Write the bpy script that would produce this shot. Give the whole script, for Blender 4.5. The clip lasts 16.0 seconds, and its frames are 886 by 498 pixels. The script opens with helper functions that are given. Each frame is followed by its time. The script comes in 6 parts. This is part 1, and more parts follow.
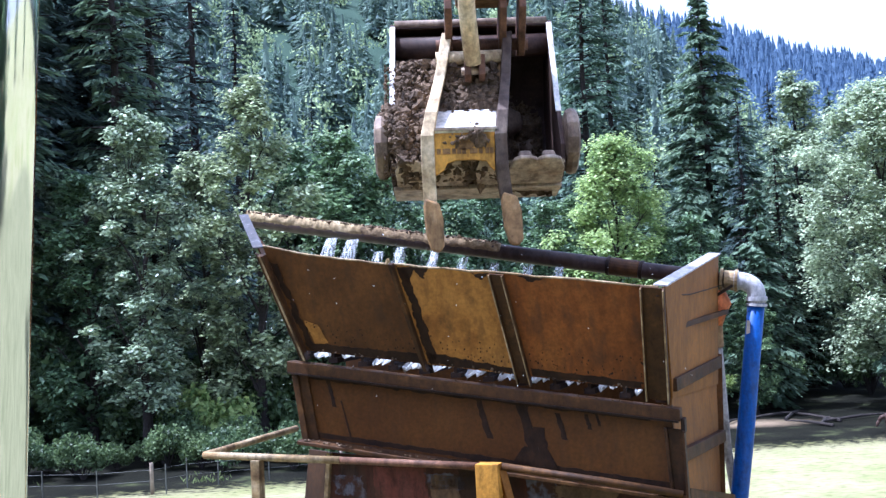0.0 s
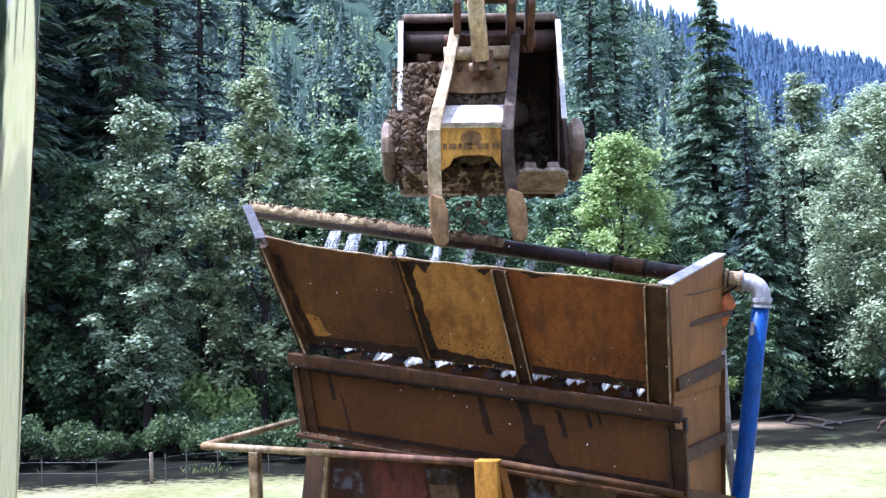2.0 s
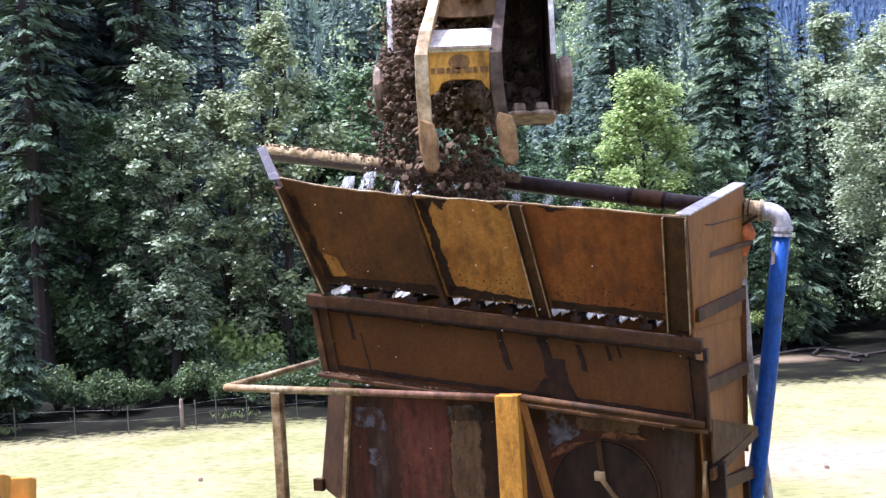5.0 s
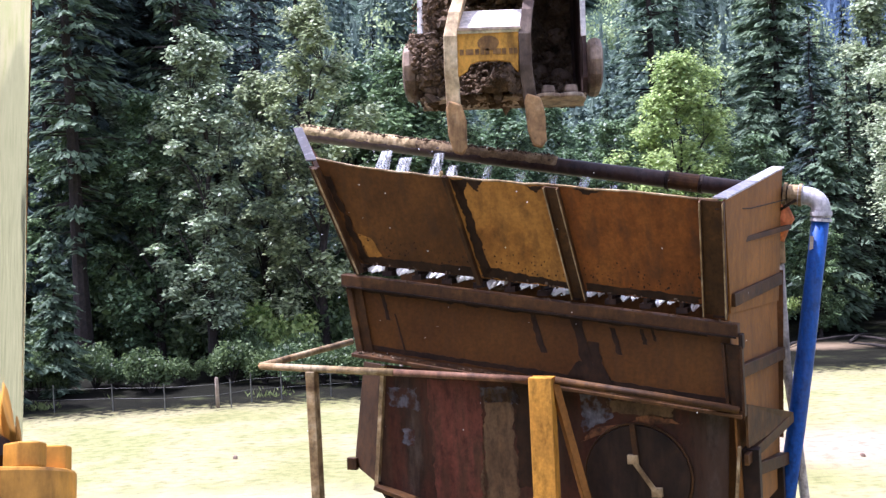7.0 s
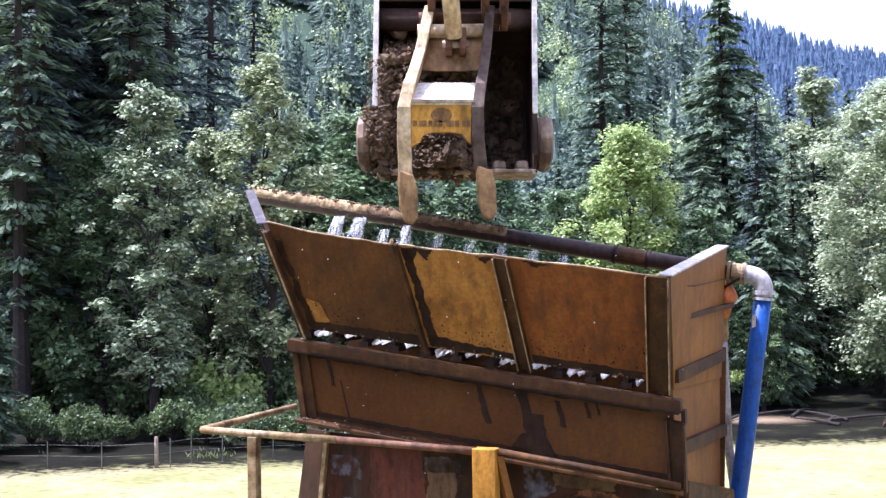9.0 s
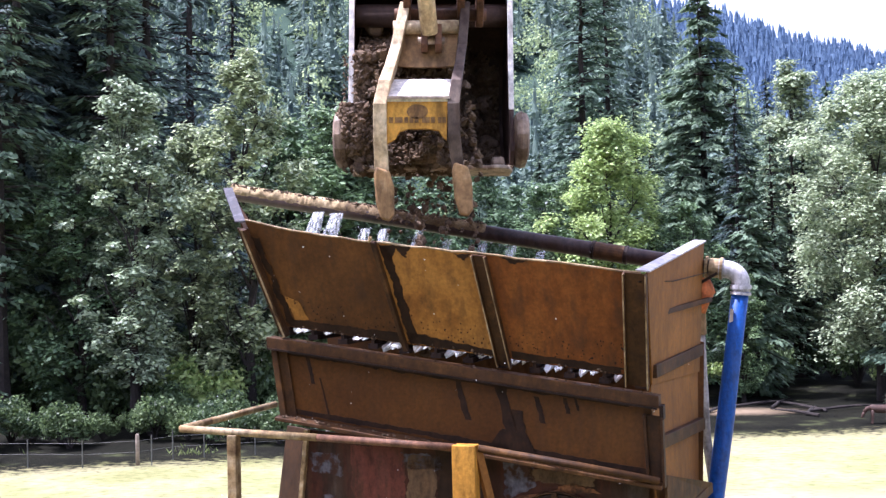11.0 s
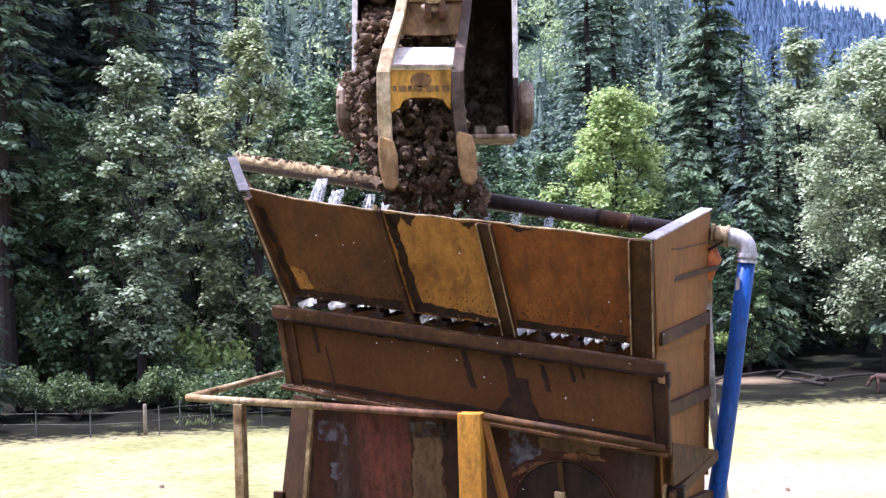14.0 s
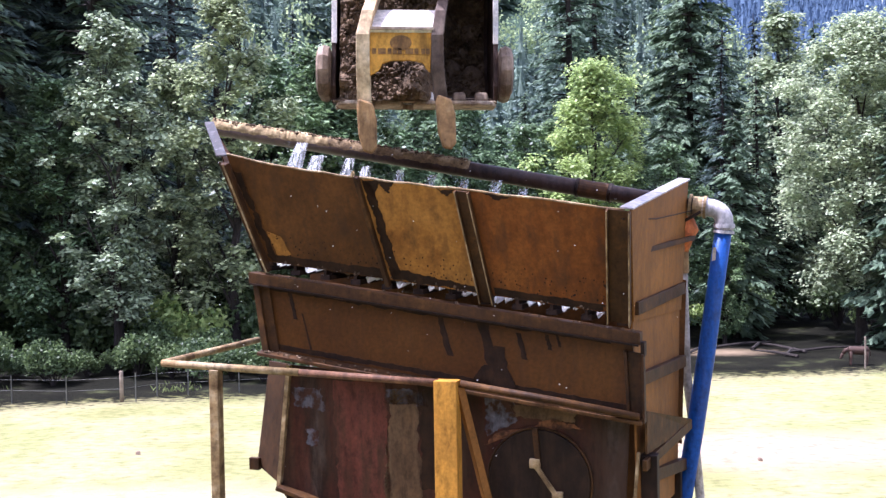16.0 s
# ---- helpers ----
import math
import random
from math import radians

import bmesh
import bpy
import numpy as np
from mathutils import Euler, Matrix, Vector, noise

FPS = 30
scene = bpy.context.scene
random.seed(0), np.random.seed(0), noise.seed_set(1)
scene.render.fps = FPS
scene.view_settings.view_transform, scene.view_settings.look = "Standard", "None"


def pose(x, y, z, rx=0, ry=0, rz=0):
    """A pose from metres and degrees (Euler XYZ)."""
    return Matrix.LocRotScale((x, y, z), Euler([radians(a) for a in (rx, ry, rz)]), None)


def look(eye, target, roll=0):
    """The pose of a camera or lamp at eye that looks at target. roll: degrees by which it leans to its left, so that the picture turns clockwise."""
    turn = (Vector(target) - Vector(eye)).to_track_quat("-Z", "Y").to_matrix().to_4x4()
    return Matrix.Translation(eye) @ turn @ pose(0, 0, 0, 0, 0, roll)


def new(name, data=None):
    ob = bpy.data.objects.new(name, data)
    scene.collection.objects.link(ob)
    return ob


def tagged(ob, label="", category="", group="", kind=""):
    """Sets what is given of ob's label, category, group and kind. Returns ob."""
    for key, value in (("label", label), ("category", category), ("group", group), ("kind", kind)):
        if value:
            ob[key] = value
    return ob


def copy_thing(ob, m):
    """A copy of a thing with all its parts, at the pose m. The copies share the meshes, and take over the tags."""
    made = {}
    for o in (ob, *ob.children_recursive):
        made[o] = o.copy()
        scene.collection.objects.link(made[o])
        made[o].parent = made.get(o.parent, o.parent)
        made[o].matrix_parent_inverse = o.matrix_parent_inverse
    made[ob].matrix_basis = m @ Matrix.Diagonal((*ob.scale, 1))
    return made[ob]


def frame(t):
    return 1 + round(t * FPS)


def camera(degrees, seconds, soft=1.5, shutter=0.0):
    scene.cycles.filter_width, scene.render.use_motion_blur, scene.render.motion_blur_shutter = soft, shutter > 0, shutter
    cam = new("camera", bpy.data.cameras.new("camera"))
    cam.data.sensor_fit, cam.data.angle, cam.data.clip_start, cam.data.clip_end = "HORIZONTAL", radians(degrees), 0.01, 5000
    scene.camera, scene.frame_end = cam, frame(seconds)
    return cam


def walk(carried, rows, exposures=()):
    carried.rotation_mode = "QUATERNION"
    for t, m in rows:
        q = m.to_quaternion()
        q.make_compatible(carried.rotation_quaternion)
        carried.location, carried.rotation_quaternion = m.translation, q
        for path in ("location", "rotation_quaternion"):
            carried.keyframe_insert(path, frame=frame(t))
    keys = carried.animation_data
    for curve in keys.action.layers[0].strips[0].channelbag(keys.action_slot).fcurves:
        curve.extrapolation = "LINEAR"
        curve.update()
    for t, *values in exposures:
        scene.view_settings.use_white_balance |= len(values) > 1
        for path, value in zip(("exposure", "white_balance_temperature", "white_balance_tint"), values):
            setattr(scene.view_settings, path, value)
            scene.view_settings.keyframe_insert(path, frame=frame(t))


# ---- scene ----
# camera: a hand-held view from the cab of an excavator
cam = camera(45, 16.0, soft=1.4)
PATH = [
    (0, pose(0.0000, 0.0000, 6.3000, 92.400, 3.000, 0.000)),
    (0.5, pose(0.0206, 0.0236, 6.3057, 92.898, 2.147, -0.492)),
    (1, pose(0.0088, 0.0266, 6.3095, 92.853, 2.024, -0.360)),
    (1.5, pose(0.0032, 0.0371, 6.2952, 92.689, 1.725, 0.119)),
    (2, pose(0.0053, 0.0490, 6.2923, 92.185, 1.833, 0.180)),
    (2.5, pose(0.0036, 0.0347, 6.3105, 92.488, 1.830, 0.295)),
    (3, pose(0.0197, 0.0304, 6.3074, 92.683, 2.435, 0.025)),
    (3.5, pose(0.0254, 0.0307, 6.2868, 92.042, 2.734, -0.050)),
    (4, pose(0.0254, 0.0578, 6.2924, 91.427, 2.567, -0.033)),
    (4.5, pose(0.0310, 0.0825, 6.2863, 90.781, 2.193, 1.024)),
    (5, pose(0.0477, 0.0930, 6.2503, 89.180, 3.288, 1.420)),
    (5.2, pose(0.0477, 0.0930, 6.2503, 89.030, 3.249, 1.754)),
    (7.5, pose(0.0440, 0.0850, 6.2421, 88.280, 2.783, 3.304)),
    (8, pose(0.0498, 0.0793, 6.2606, 89.015, 2.356, 2.550)),
    (8.5, pose(0.0526, 0.0766, 6.2775, 90.633, 0.955, 1.224)),
    (9, pose(0.0535, 0.0665, 6.2792, 91.633, 0.970, 0.604)),
    (9.2, pose(0.0490, 0.0602, 6.2927, 91.967, 0.934, 0.501)),
    (11.3, pose(0.0744, 0.0587, 6.2986, 91.246, 1.452, -0.513)),
    (11.5, pose(0.0731, 0.0656, 6.2939, 91.205, 1.465, -0.571)),
    (12, pose(0.0756, 0.0790, 6.2950, 90.395, 1.288, -0.439)),
    (12.5, pose(0.0682, 0.0799, 6.2943, 90.184, 1.132, -0.531)),
    (13, pose(0.0736, 0.0898, 6.2897, 90.077, 1.009, -0.346)),
    (13.5, pose(0.0744, 0.0905, 6.2865, 89.886, 1.438, 0.003)),
    (14, pose(0.0750, 0.0836, 6.2836, 89.734, 1.524, -0.086)),
    (14.5, pose(0.0650, 0.0851, 6.2896, 89.854, 0.966, -0.107)),
    (15, pose(0.0723, 0.0862, 6.2718, 89.526, 0.975, -0.323)),
    (15.5, pose(0.0763, 0.0871, 6.2683, 88.798, 0.889, -0.580)),
    (16, pose(0.0818, 0.0944, 6.2671, 88.105, 0.941, -1.214)),
]
walk(cam, PATH, [(0, 1.31, 4730, 22), (3.5, 1.32, 4940, 26), (5, 1.30, 5210, 29), (7.5, 1.30, 5290, 31), (9, 1.42, 5280, 31), (16, 1.36, 5310, 32)])

# ---- world and sun ----
TO_SUN = Vector((-0.37, 0.02, 0.93)).normalized()
world = bpy.data.worlds.new("sky")
scene.world = world
world.use_nodes = True
wt = world.node_tree
sky = wt.nodes.new("ShaderNodeTexSky")
sky.sky_type, sky.sun_disc = "NISHITA", False
sky.sun_elevation = math.asin(TO_SUN.z)
sky.sun_rotation = math.atan2(TO_SUN.x, TO_SUN.y)
sky.air_density, sky.dust_density, sky.ozone_density = 1.0, 7.0, 1.0
haze = wt.nodes.new("ShaderNodeMix")
haze.data_type = "RGBA"
haze.inputs[0].default_value = 0.45
haze.inputs[7].default_value = (6.0, 6.1, 6.25, 1)
wt.links.new(sky.outputs[0], haze.inputs[6])
wt.links.new(haze.outputs[2], wt.nodes["Background"].inputs[0])
wt.nodes["Background"].inputs[1].default_value = 0.15
sun = new("sun", bpy.data.lights.new("sun", "SUN"))
sun.data.energy, sun.data.angle, sun.data.color = 4.4, radians(0.5), (1.0, 0.95, 0.86)
sun.matrix_world = look((0, 0, 60), Vector((0, 0, 60)) - TO_SUN)


# ---- materials ----
def node_mat(name):
    m = bpy.data.materials.new(name)
    m.use_nodes = True
    return m, m.node_tree, m.node_tree.nodes["Principled BSDF"]


def ramp_node(nt, stops):
    r = nt.nodes.new("ShaderNodeValToRGB")
    e = r.color_ramp.elements
    while len(e) < len(stops):
        e.new(0.5)
    for k, (p, c) in enumerate(stops):
        e[k].position, e[k].color = p, (*c, 1)
    return r


def noise_node(nt, scale, detail=6, stretch=(1, 1, 1), rough=0.6):
    tc = nt.nodes.new("ShaderNodeTexCoord")
    mp = nt.nodes.new("ShaderNodeMapping")
    mp.inputs["Scale"].default_value = stretch
    n = nt.nodes.new("ShaderNodeTexNoise")
    n.inputs["Scale"].default_value, n.inputs["Detail"].default_value = scale, detail
    n.inputs["Roughness"].default_value = rough
    nt.links.new(tc.outputs["Object"], mp.inputs[0])
    nt.links.new(mp.outputs[0], n.inputs["Vector"])
    return n


def mix_node(nt, fac, a, b, mode="MIX"):
    x = nt.nodes.new("ShaderNodeMix")
    x.data_type, x.blend_type = "RGBA", mode
    for sock, v in ((x.inputs[0], fac), (x.inputs[6], a), (x.inputs[7], b)):
        if hasattr(v, "links"):
            nt.links.new(v, sock)
        else:
            sock.default_value = v if isinstance(v, float) else (*v, 1)
    return x.outputs[2]


def bump_on(nt, bsdf, height, strength, distance):
    b = nt.nodes.new("ShaderNodeBump")
    b.inputs["Strength"].default_value, b.inputs["Distance"].default_value = strength, distance
    nt.links.new(height, b.inputs["Height"])
    nt.links.new(b.outputs[0], bsdf.inputs["Normal"])


def worn(name, stops, scale=3.0, stretch=(1, 1, 1), fine=40.0, rough=(0.5, 0.8), metal=0.0, bump=0.25, dirt=(0.045, 0.022, 0.010), dirt_amount=0.5, mottle=1.0):
    """Painted or rusty steel: large patches, fine grain, dirt in streaks."""
    m, nt, b = node_mat(name)
    big = noise_node(nt, scale, 8, stretch)
    r = ramp_node(nt, stops)
    nt.links.new(big.outputs[0], r.inputs[0])
    grain = noise_node(nt, fine, 4)
    g = ramp_node(nt, [(0.3, (0.72, 0.72, 0.72)), (0.7, (1.12, 1.12, 1.12))])
    nt.links.new(grain.outputs[0], g.inputs[0])
    c = mix_node(nt, 1.0, r.outputs[0], g.outputs[0], "MULTIPLY")
    mid = noise_node(nt, 11.0, 6, (1.6, 1.6, 0.7), 0.7)
    mm = ramp_node(nt, [(0.32, (1 - 0.48 * mottle, 1 - 0.50 * mottle, 1 - 0.52 * mottle)), (0.5, (1.0, 1.0, 1.0)), (0.68, (1 + 0.30 * mottle, 1 + 0.24 * mottle, 1 + 0.15 * mottle))])
    nt.links.new(mid.outputs[0], mm.inputs[0])
    c = mix_node(nt, 1.0, c, mm.outputs[0], "MULTIPLY")
    streak = noise_node(nt, 5.0, 7, (2.2, 2.2, 0.35))
    sr = ramp_node(nt, [(0.50, (0, 0, 0)), (0.66, (dirt_amount,) * 3)])
    nt.links.new(streak.outputs[0], sr.inputs[0])
    c = mix_node(nt, sr.outputs[0], c, dirt)
    nt.links.new(c, b.inputs["Base Color"])
    rr = nt.nodes.new("ShaderNodeMapRange")
    rr.inputs[3].default_value, rr.inputs[4].default_value = rough
    nt.links.new(grain.outputs[0], rr.inputs[0])
    nt.links.new(rr.outputs[0], b.inputs["Roughness"])
    b.inputs["Metallic"].default_value = metal
    b.inputs["Specular IOR Level"].default_value = 0.2
    bump_on(nt, b, grain.outputs[0], bump, 0.004)
    return m


def earth(name, stops, scale, fine, bump=0.6, distance=0.02, rough=0.95):
    m, nt, b = node_mat(name)
    n = noise_node(nt, scale, 8)
    r = ramp_node(nt, stops)
    nt.links.new(n.outputs[0], r.inputs[0])
    f = noise_node(nt, fine, 6)
    g = ramp_node(nt, [(0.3, (0.6, 0.6, 0.6)), (0.7, (1.2, 1.2, 1.2))])
    nt.links.new(f.outputs[0], g.inputs[0])
    nt.links.new(mix_node(nt, 1.0, r.outputs[0], g.outputs[0], "MULTIPLY"), b.inputs["Base Color"])
    b.inputs["Roughness"].default_value = rough
    bump_on(nt, b, f.outputs[0], bump, distance)
    return m


def foliage(name, dark, light, through_light=0.35, gloss=0.45):
    """Leaves: colour varies leaf by leaf and in patches over the crown; some light passes through."""
    m, nt, b = node_mat(name)
    geo = nt.nodes.new("ShaderNodeNewGeometry")
    n = noise_node(nt, 0.7, 4)
    add = nt.nodes.new("ShaderNodeMath")
    add.operation = "MULTIPLY_ADD"
    nt.links.new(geo.outputs["Random Per Island"], add.inputs[0])
    add.inputs[1].default_value = 0.6
    nt.links.new(n.outputs[0], add.inputs[2])
    r = ramp_node(nt, [(0.35, dark), (1.0, light)])
    nt.links.new(add.outputs[0], r.inputs[0])
    info = nt.nodes.new("ShaderNodeObjectInfo")
    tint = ramp_node(nt, [(0.0, (0.86, 0.91, 0.97)), (1.0, (1.05, 1.04, 0.95))])
    nt.links.new(info.outputs["Random"], tint.inputs[0])
    col = mix_node(nt, 1.0, r.outputs[0], tint.outputs[0], "MULTIPLY")
    nt.links.new(col, b.inputs["Base Color"])
    b.inputs["Roughness"].default_value = gloss
    b.inputs["Specular IOR Level"].default_value = 0.3
    t = nt.nodes.new("ShaderNodeBsdfTranslucent")
    nt.links.new(col, t.inputs[0])
    mx = nt.nodes.new("ShaderNodeMixShader")
    mx.inputs[0].default_value = through_light
    nt.links.new(b.outputs[0], mx.inputs[1])
    nt.links.new(t.outputs[0], mx.inputs[2])
    nt.links.new(mx.outputs[0], nt.nodes["Material Output"].inputs[0])
    return m


BROWN_STEEL = worn("brown_rusty_steel", [(0.3, (0.058, 0.022, 0.004)), (0.5, (0.092, 0.036, 0.007)), (0.72, (0.130, 0.052, 0.010))], 2.2, mottle=0.45)
PANEL_BROWN = worn("smooth_brown_steel", [(0.3, (0.056, 0.019, 0.003)), (0.5, (0.080, 0.029, 0.004)), (0.75, (0.106, 0.041, 0.006))], 1.6, rough=(0.4, 0.6), mottle=0.35, dirt_amount=0.25)
YELLOW_STEEL = worn("faded_yellow_steel", [(0.32, (0.160, 0.060, 0.009)), (0.45, (0.310, 0.135, 0.020)), (0.75, (0.390, 0.182, 0.032))], 2.6, dirt_amount=0.45, mottle=0.40)
ORANGE_STEEL = worn("orange_rust_steel", [(0.3, (0.088, 0.026, 0.004)), (0.5, (0.170, 0.053, 0.007)), (0.72, (0.222, 0.080, 0.012))], 2.4, (1.5, 1.5, 0.6), mottle=0.55)
TAN_STEEL = worn("tan_painted_steel", [(0.3, (0.156, 0.064, 0.012)), (0.6, (0.236, 0.099, 0.018)), (0.8, (0.282, 0.121, 0.024))], 1.6, dirt_amount=0.3, mottle=0.5)
RIB_STEEL = worn("dark_channel_steel", [(0.3, (0.022, 0.009, 0.003)), (0.55, (0.056, 0.024, 0.006)), (0.8, (0.125, 0.058, 0.014))], 5.0, rough=(0.45, 0.75))
EDGE_STEEL = worn("muddy_beam_steel", [(0.3, (0.030, 0.013, 0.004)), (0.55, (0.066, 0.029, 0.007)), (0.75, (0.130, 0.062, 0.016))], 7.0, (0.6, 1, 1))
BODY_STEEL = worn("patched_body_steel", [(0.30, (0.022, 0.010, 0.006)), (0.42, (0.060, 0.026, 0.013)), (0.50, (0.058, 0.017, 0.008)), (0.60, (0.030, 0.013, 0.006)), (0.70, (0.062, 0.042, 0.030)), (0.78, (0.026, 0.011, 0.006))], 2.3, (1.5, 1, 0.28), dirt_amount=0.7, dirt=(0.05, 0.026, 0.014))
SKIRT_STEEL = worn("dark_brown_skirt_steel", [(0.3, (0.022, 0.010, 0.004)), (0.7, (0.055, 0.026, 0.010))], 5.0)
STAIN = worn("dark_wet_mud_film", [(0.3, (0.012, 0.005, 0.002)), (0.7, (0.034, 0.015, 0.005))], 9.0, rough=(0.5, 0.9), dirt_amount=0.2)
PAINT_RED = worn("faded_red_paint", [(0.3, (0.070, 0.019, 0.010)), (0.55, (0.120, 0.036, 0.021)), (0.72, (0.060, 0.028, 0.014))], 5.0, (1.5, 1, 0.3), dirt_amount=0.6)
PAINT_TAN = worn("scraped_tan_paint", [(0.3, (0.075, 0.041, 0.018)), (0.7, (0.145, 0.088, 0.043))], 5.0, (1.5, 1, 0.3), dirt_amount=0.5)
PAINT_BLUE = worn("worn_blue_grey_paint", [(0.44, (0.050, 0.020, 0.011)), (0.52, (0.085, 0.075, 0.085)), (0.75, (0.150, 0.150, 0.170))], 14.0, dirt_amount=0.7)
RUST_ORANGE = worn("bright_orange_rust", [(0.4, (0.07, 0.03, 0.015)), (0.6, (0.24, 0.10, 0.035))], 12.0, dirt_amount=0.5)
DARK_STEEL = worn("dark_oily_steel", [(0.3, (0.009, 0.004, 0.002)), (0.6, (0.021, 0.010, 0.005)), (0.8, (0.045, 0.021, 0.009))], 6.0)
POST_YELLOW = worn("orange_yellow_paint", [(0.25, (0.324, 0.150, 0.022)), (0.5, (0.486, 0.232, 0.030)), (0.8, (0.535, 0.270, 0.045))], 3.0, dirt_amount=0.25, rough=(0.35, 0.6))
RAIL_STEEL = worn("scraped_rail_steel", [(0.3, (0.105, 0.060, 0.024)), (0.5, (0.270, 0.185, 0.085)), (0.75, (0.480, 0.385, 0.235))], 9.0, (0.5, 1, 1))
GALV = worn("galvanised_angle", [(0.3, (0.350, 0.324, 0.333)), (0.7, (0.603, 0.558, 0.558))], 8.0, rough=(0.35, 0.55), metal=0.35, dirt=(0.2, 0.14, 0.09), dirt_amount=0.4)
PIPE_DARK = worn("wet_black_pipe", [(0.3, (0.023, 0.015, 0.013)), (0.7, (0.064, 0.042, 0.035))], 7.0, rough=(0.3, 0.6))
PIPE_BLUE = worn("blue_hose_plastic", [(0.3, (0.009, 0.056, 0.247)), (0.7, (0.015, 0.083, 0.330))], 2.0, rough=(0.4, 0.55), bump=0.08, dirt=(0.10, 0.12, 0.2), dirt_amount=0.25)
PIPE_WHITE = worn("greyed_white_plastic", [(0.3, (0.336, 0.288, 0.224)), (0.7, (0.480, 0.432, 0.360))], 5.0, bump=0.08, dirt_amount=0.3)
PIPE_GREY = worn("grey_plastic", [(0.3, (0.33, 0.32, 0.33)), (0.7, (0.5, 0.49, 0.5))], 6.0, bump=0.06, dirt_amount=0.3)
VALVE = worn("orange_valve_plastic", [(0.3, (0.50, 0.13, 0.04)), (0.7, (0.68, 0.22, 0.07))], 9.0, bump=0.06)
BUCKET_PAINT = worn("worn_cream_bucket_steel", [(0.3, (0.25, 0.17, 0.11)), (0.5, (0.46, 0.36, 0.25)), (0.75, (0.60, 0.51, 0.40))], 6.0, dirt_amount=0.6)
BUCKET_IN = worn("muddy_bucket_steel", [(0.3, (0.035, 0.022, 0.017)), (0.7, (0.075, 0.045, 0.035))], 4.0)
THUMB_YELLOW = worn("scuffed_yellow_paint", [(0.30, (0.13, 0.06, 0.025)), (0.40, (0.54, 0.27, 0.035)), (0.75, (0.66, 0.36, 0.055))], 6.0, dirt_amount=0.5)
THUMB_CREAM = worn("dusty_thumb_steel", [(0.3, (0.32, 0.22, 0.11)), (0.5, (0.58, 0.45, 0.26)), (0.8, (0.72, 0.62, 0.44))], 5.0, dirt_amount=0.35, dirt=(0.28, 0.18, 0.1))
THUMB_SHADED = worn("shade_darkened_thumb_steel", [(0.3, (0.066, 0.044, 0.033)), (0.6, (0.121, 0.088, 0.066)), (0.8, (0.209, 0.165, 0.121))], 6.0, dirt_amount=0.5)
EAR_STEEL = worn("muddy_cream_steel", [(0.3, (0.10, 0.07, 0.05)), (0.5, (0.20, 0.145, 0.10)), (0.75, (0.36, 0.28, 0.21))], 7.0, dirt_amount=0.6)
SHELF_PALE = worn("bare_pale_steel", [(0.3, (0.62, 0.58, 0.52)), (0.7, (0.80, 0.77, 0.72))], 6.0, rough=(0.35, 0.55), dirt_amount=0.12)
GALV_SHADED = worn("shade_darkened_angle", [(0.3, (0.03, 0.028, 0.03)), (0.60, (0.055, 0.052, 0.054)), (0.76, (0.30, 0.29, 0.30))], 22.0, rough=(0.4, 0.6), dirt_amount=0.3)
TIP_STEEL = worn("ochre_worn_tip_steel", [(0.3, (0.17, 0.10, 0.045)), (0.6, (0.33, 0.20, 0.085)), (0.8, (0.42, 0.29, 0.15))], 8.0)
RUST = worn("brown_rust", [(0.3, (0.07, 0.035, 0.02)), (0.6, (0.16, 0.08, 0.045)), (0.8, (0.24, 0.13, 0.07))], 12.0)
LOGO_BROWN = worn("worn_decal_brown", [(0.3, (0.13, 0.07, 0.03)), (0.7, (0.36, 0.20, 0.06))], 22.0)
SOIL = earth("damp_brown_soil", [(0.3, (0.038, 0.023, 0.011)), (0.5, (0.115, 0.073, 0.038)), (0.75, (0.26, 0.175, 0.10))], 9.0, 55.0, 0.8, 0.02)
DRY_MUD = earth("pale_dried_mud", [(0.3, (0.19, 0.13, 0.055)), (0.6, (0.40, 0.30, 0.15)), (0.75, (0.55, 0.45, 0.28))], 9.0, 50.0, 0.7, 0.01)
MUD_COAT = earth("caked_brown_mud", [(0.3, (0.09, 0.056, 0.024)), (0.6, (0.22, 0.15, 0.07)), (0.75, (0.42, 0.33, 0.19))], 9.0, 50.0, 0.7, 0.01)
STONE = earth("river_stone", [(0.3, (0.13, 0.085, 0.055)), (0.6, (0.22, 0.155, 0.11)), (0.8, (0.3, 0.23, 0.17))], 5.0, 60.0, 0.3, 0.006, 0.8)
STONE_MUD = earth("mud_coated_stone", [(0.3, (0.07, 0.046, 0.028)), (0.6, (0.15, 0.10, 0.064)), (0.8, (0.25, 0.18, 0.12))], 5.0, 50.0, 0.4, 0.006, 0.9)
BARK = earth("fissured_bark", [(0.3, (0.012, 0.009, 0.007)), (0.6, (0.030, 0.022, 0.017)), (0.8, (0.06, 0.048, 0.038))], 6.0, 18.0, 0.9, 0.04)
WOOD_POST = earth("weathered_fence_wood", [(0.3, (0.16, 0.12, 0.085)), (0.7, (0.34, 0.28, 0.21))], 6.0, 40.0, 0.5, 0.006)
GREEN_POST = earth("steel_fence_post", [(0.3, (0.05, 0.055, 0.045)), (0.7, (0.13, 0.13, 0.11))], 8.0, 60.0, 0.2, 0.003, 0.6)
HIDE = earth("reddish_brown_hide", [(0.3, (0.032, 0.015, 0.009)), (0.7, (0.065, 0.030, 0.017))], 5.0, 60.0, 0.3, 0.004, 0.8)
# dark fir needles tinted bluer to carry some haze
FIR_DARK = foliage("dark_fir_needles", (0.024, 0.042, 0.046), (0.125, 0.175, 0.150), 0.42, 0.6)
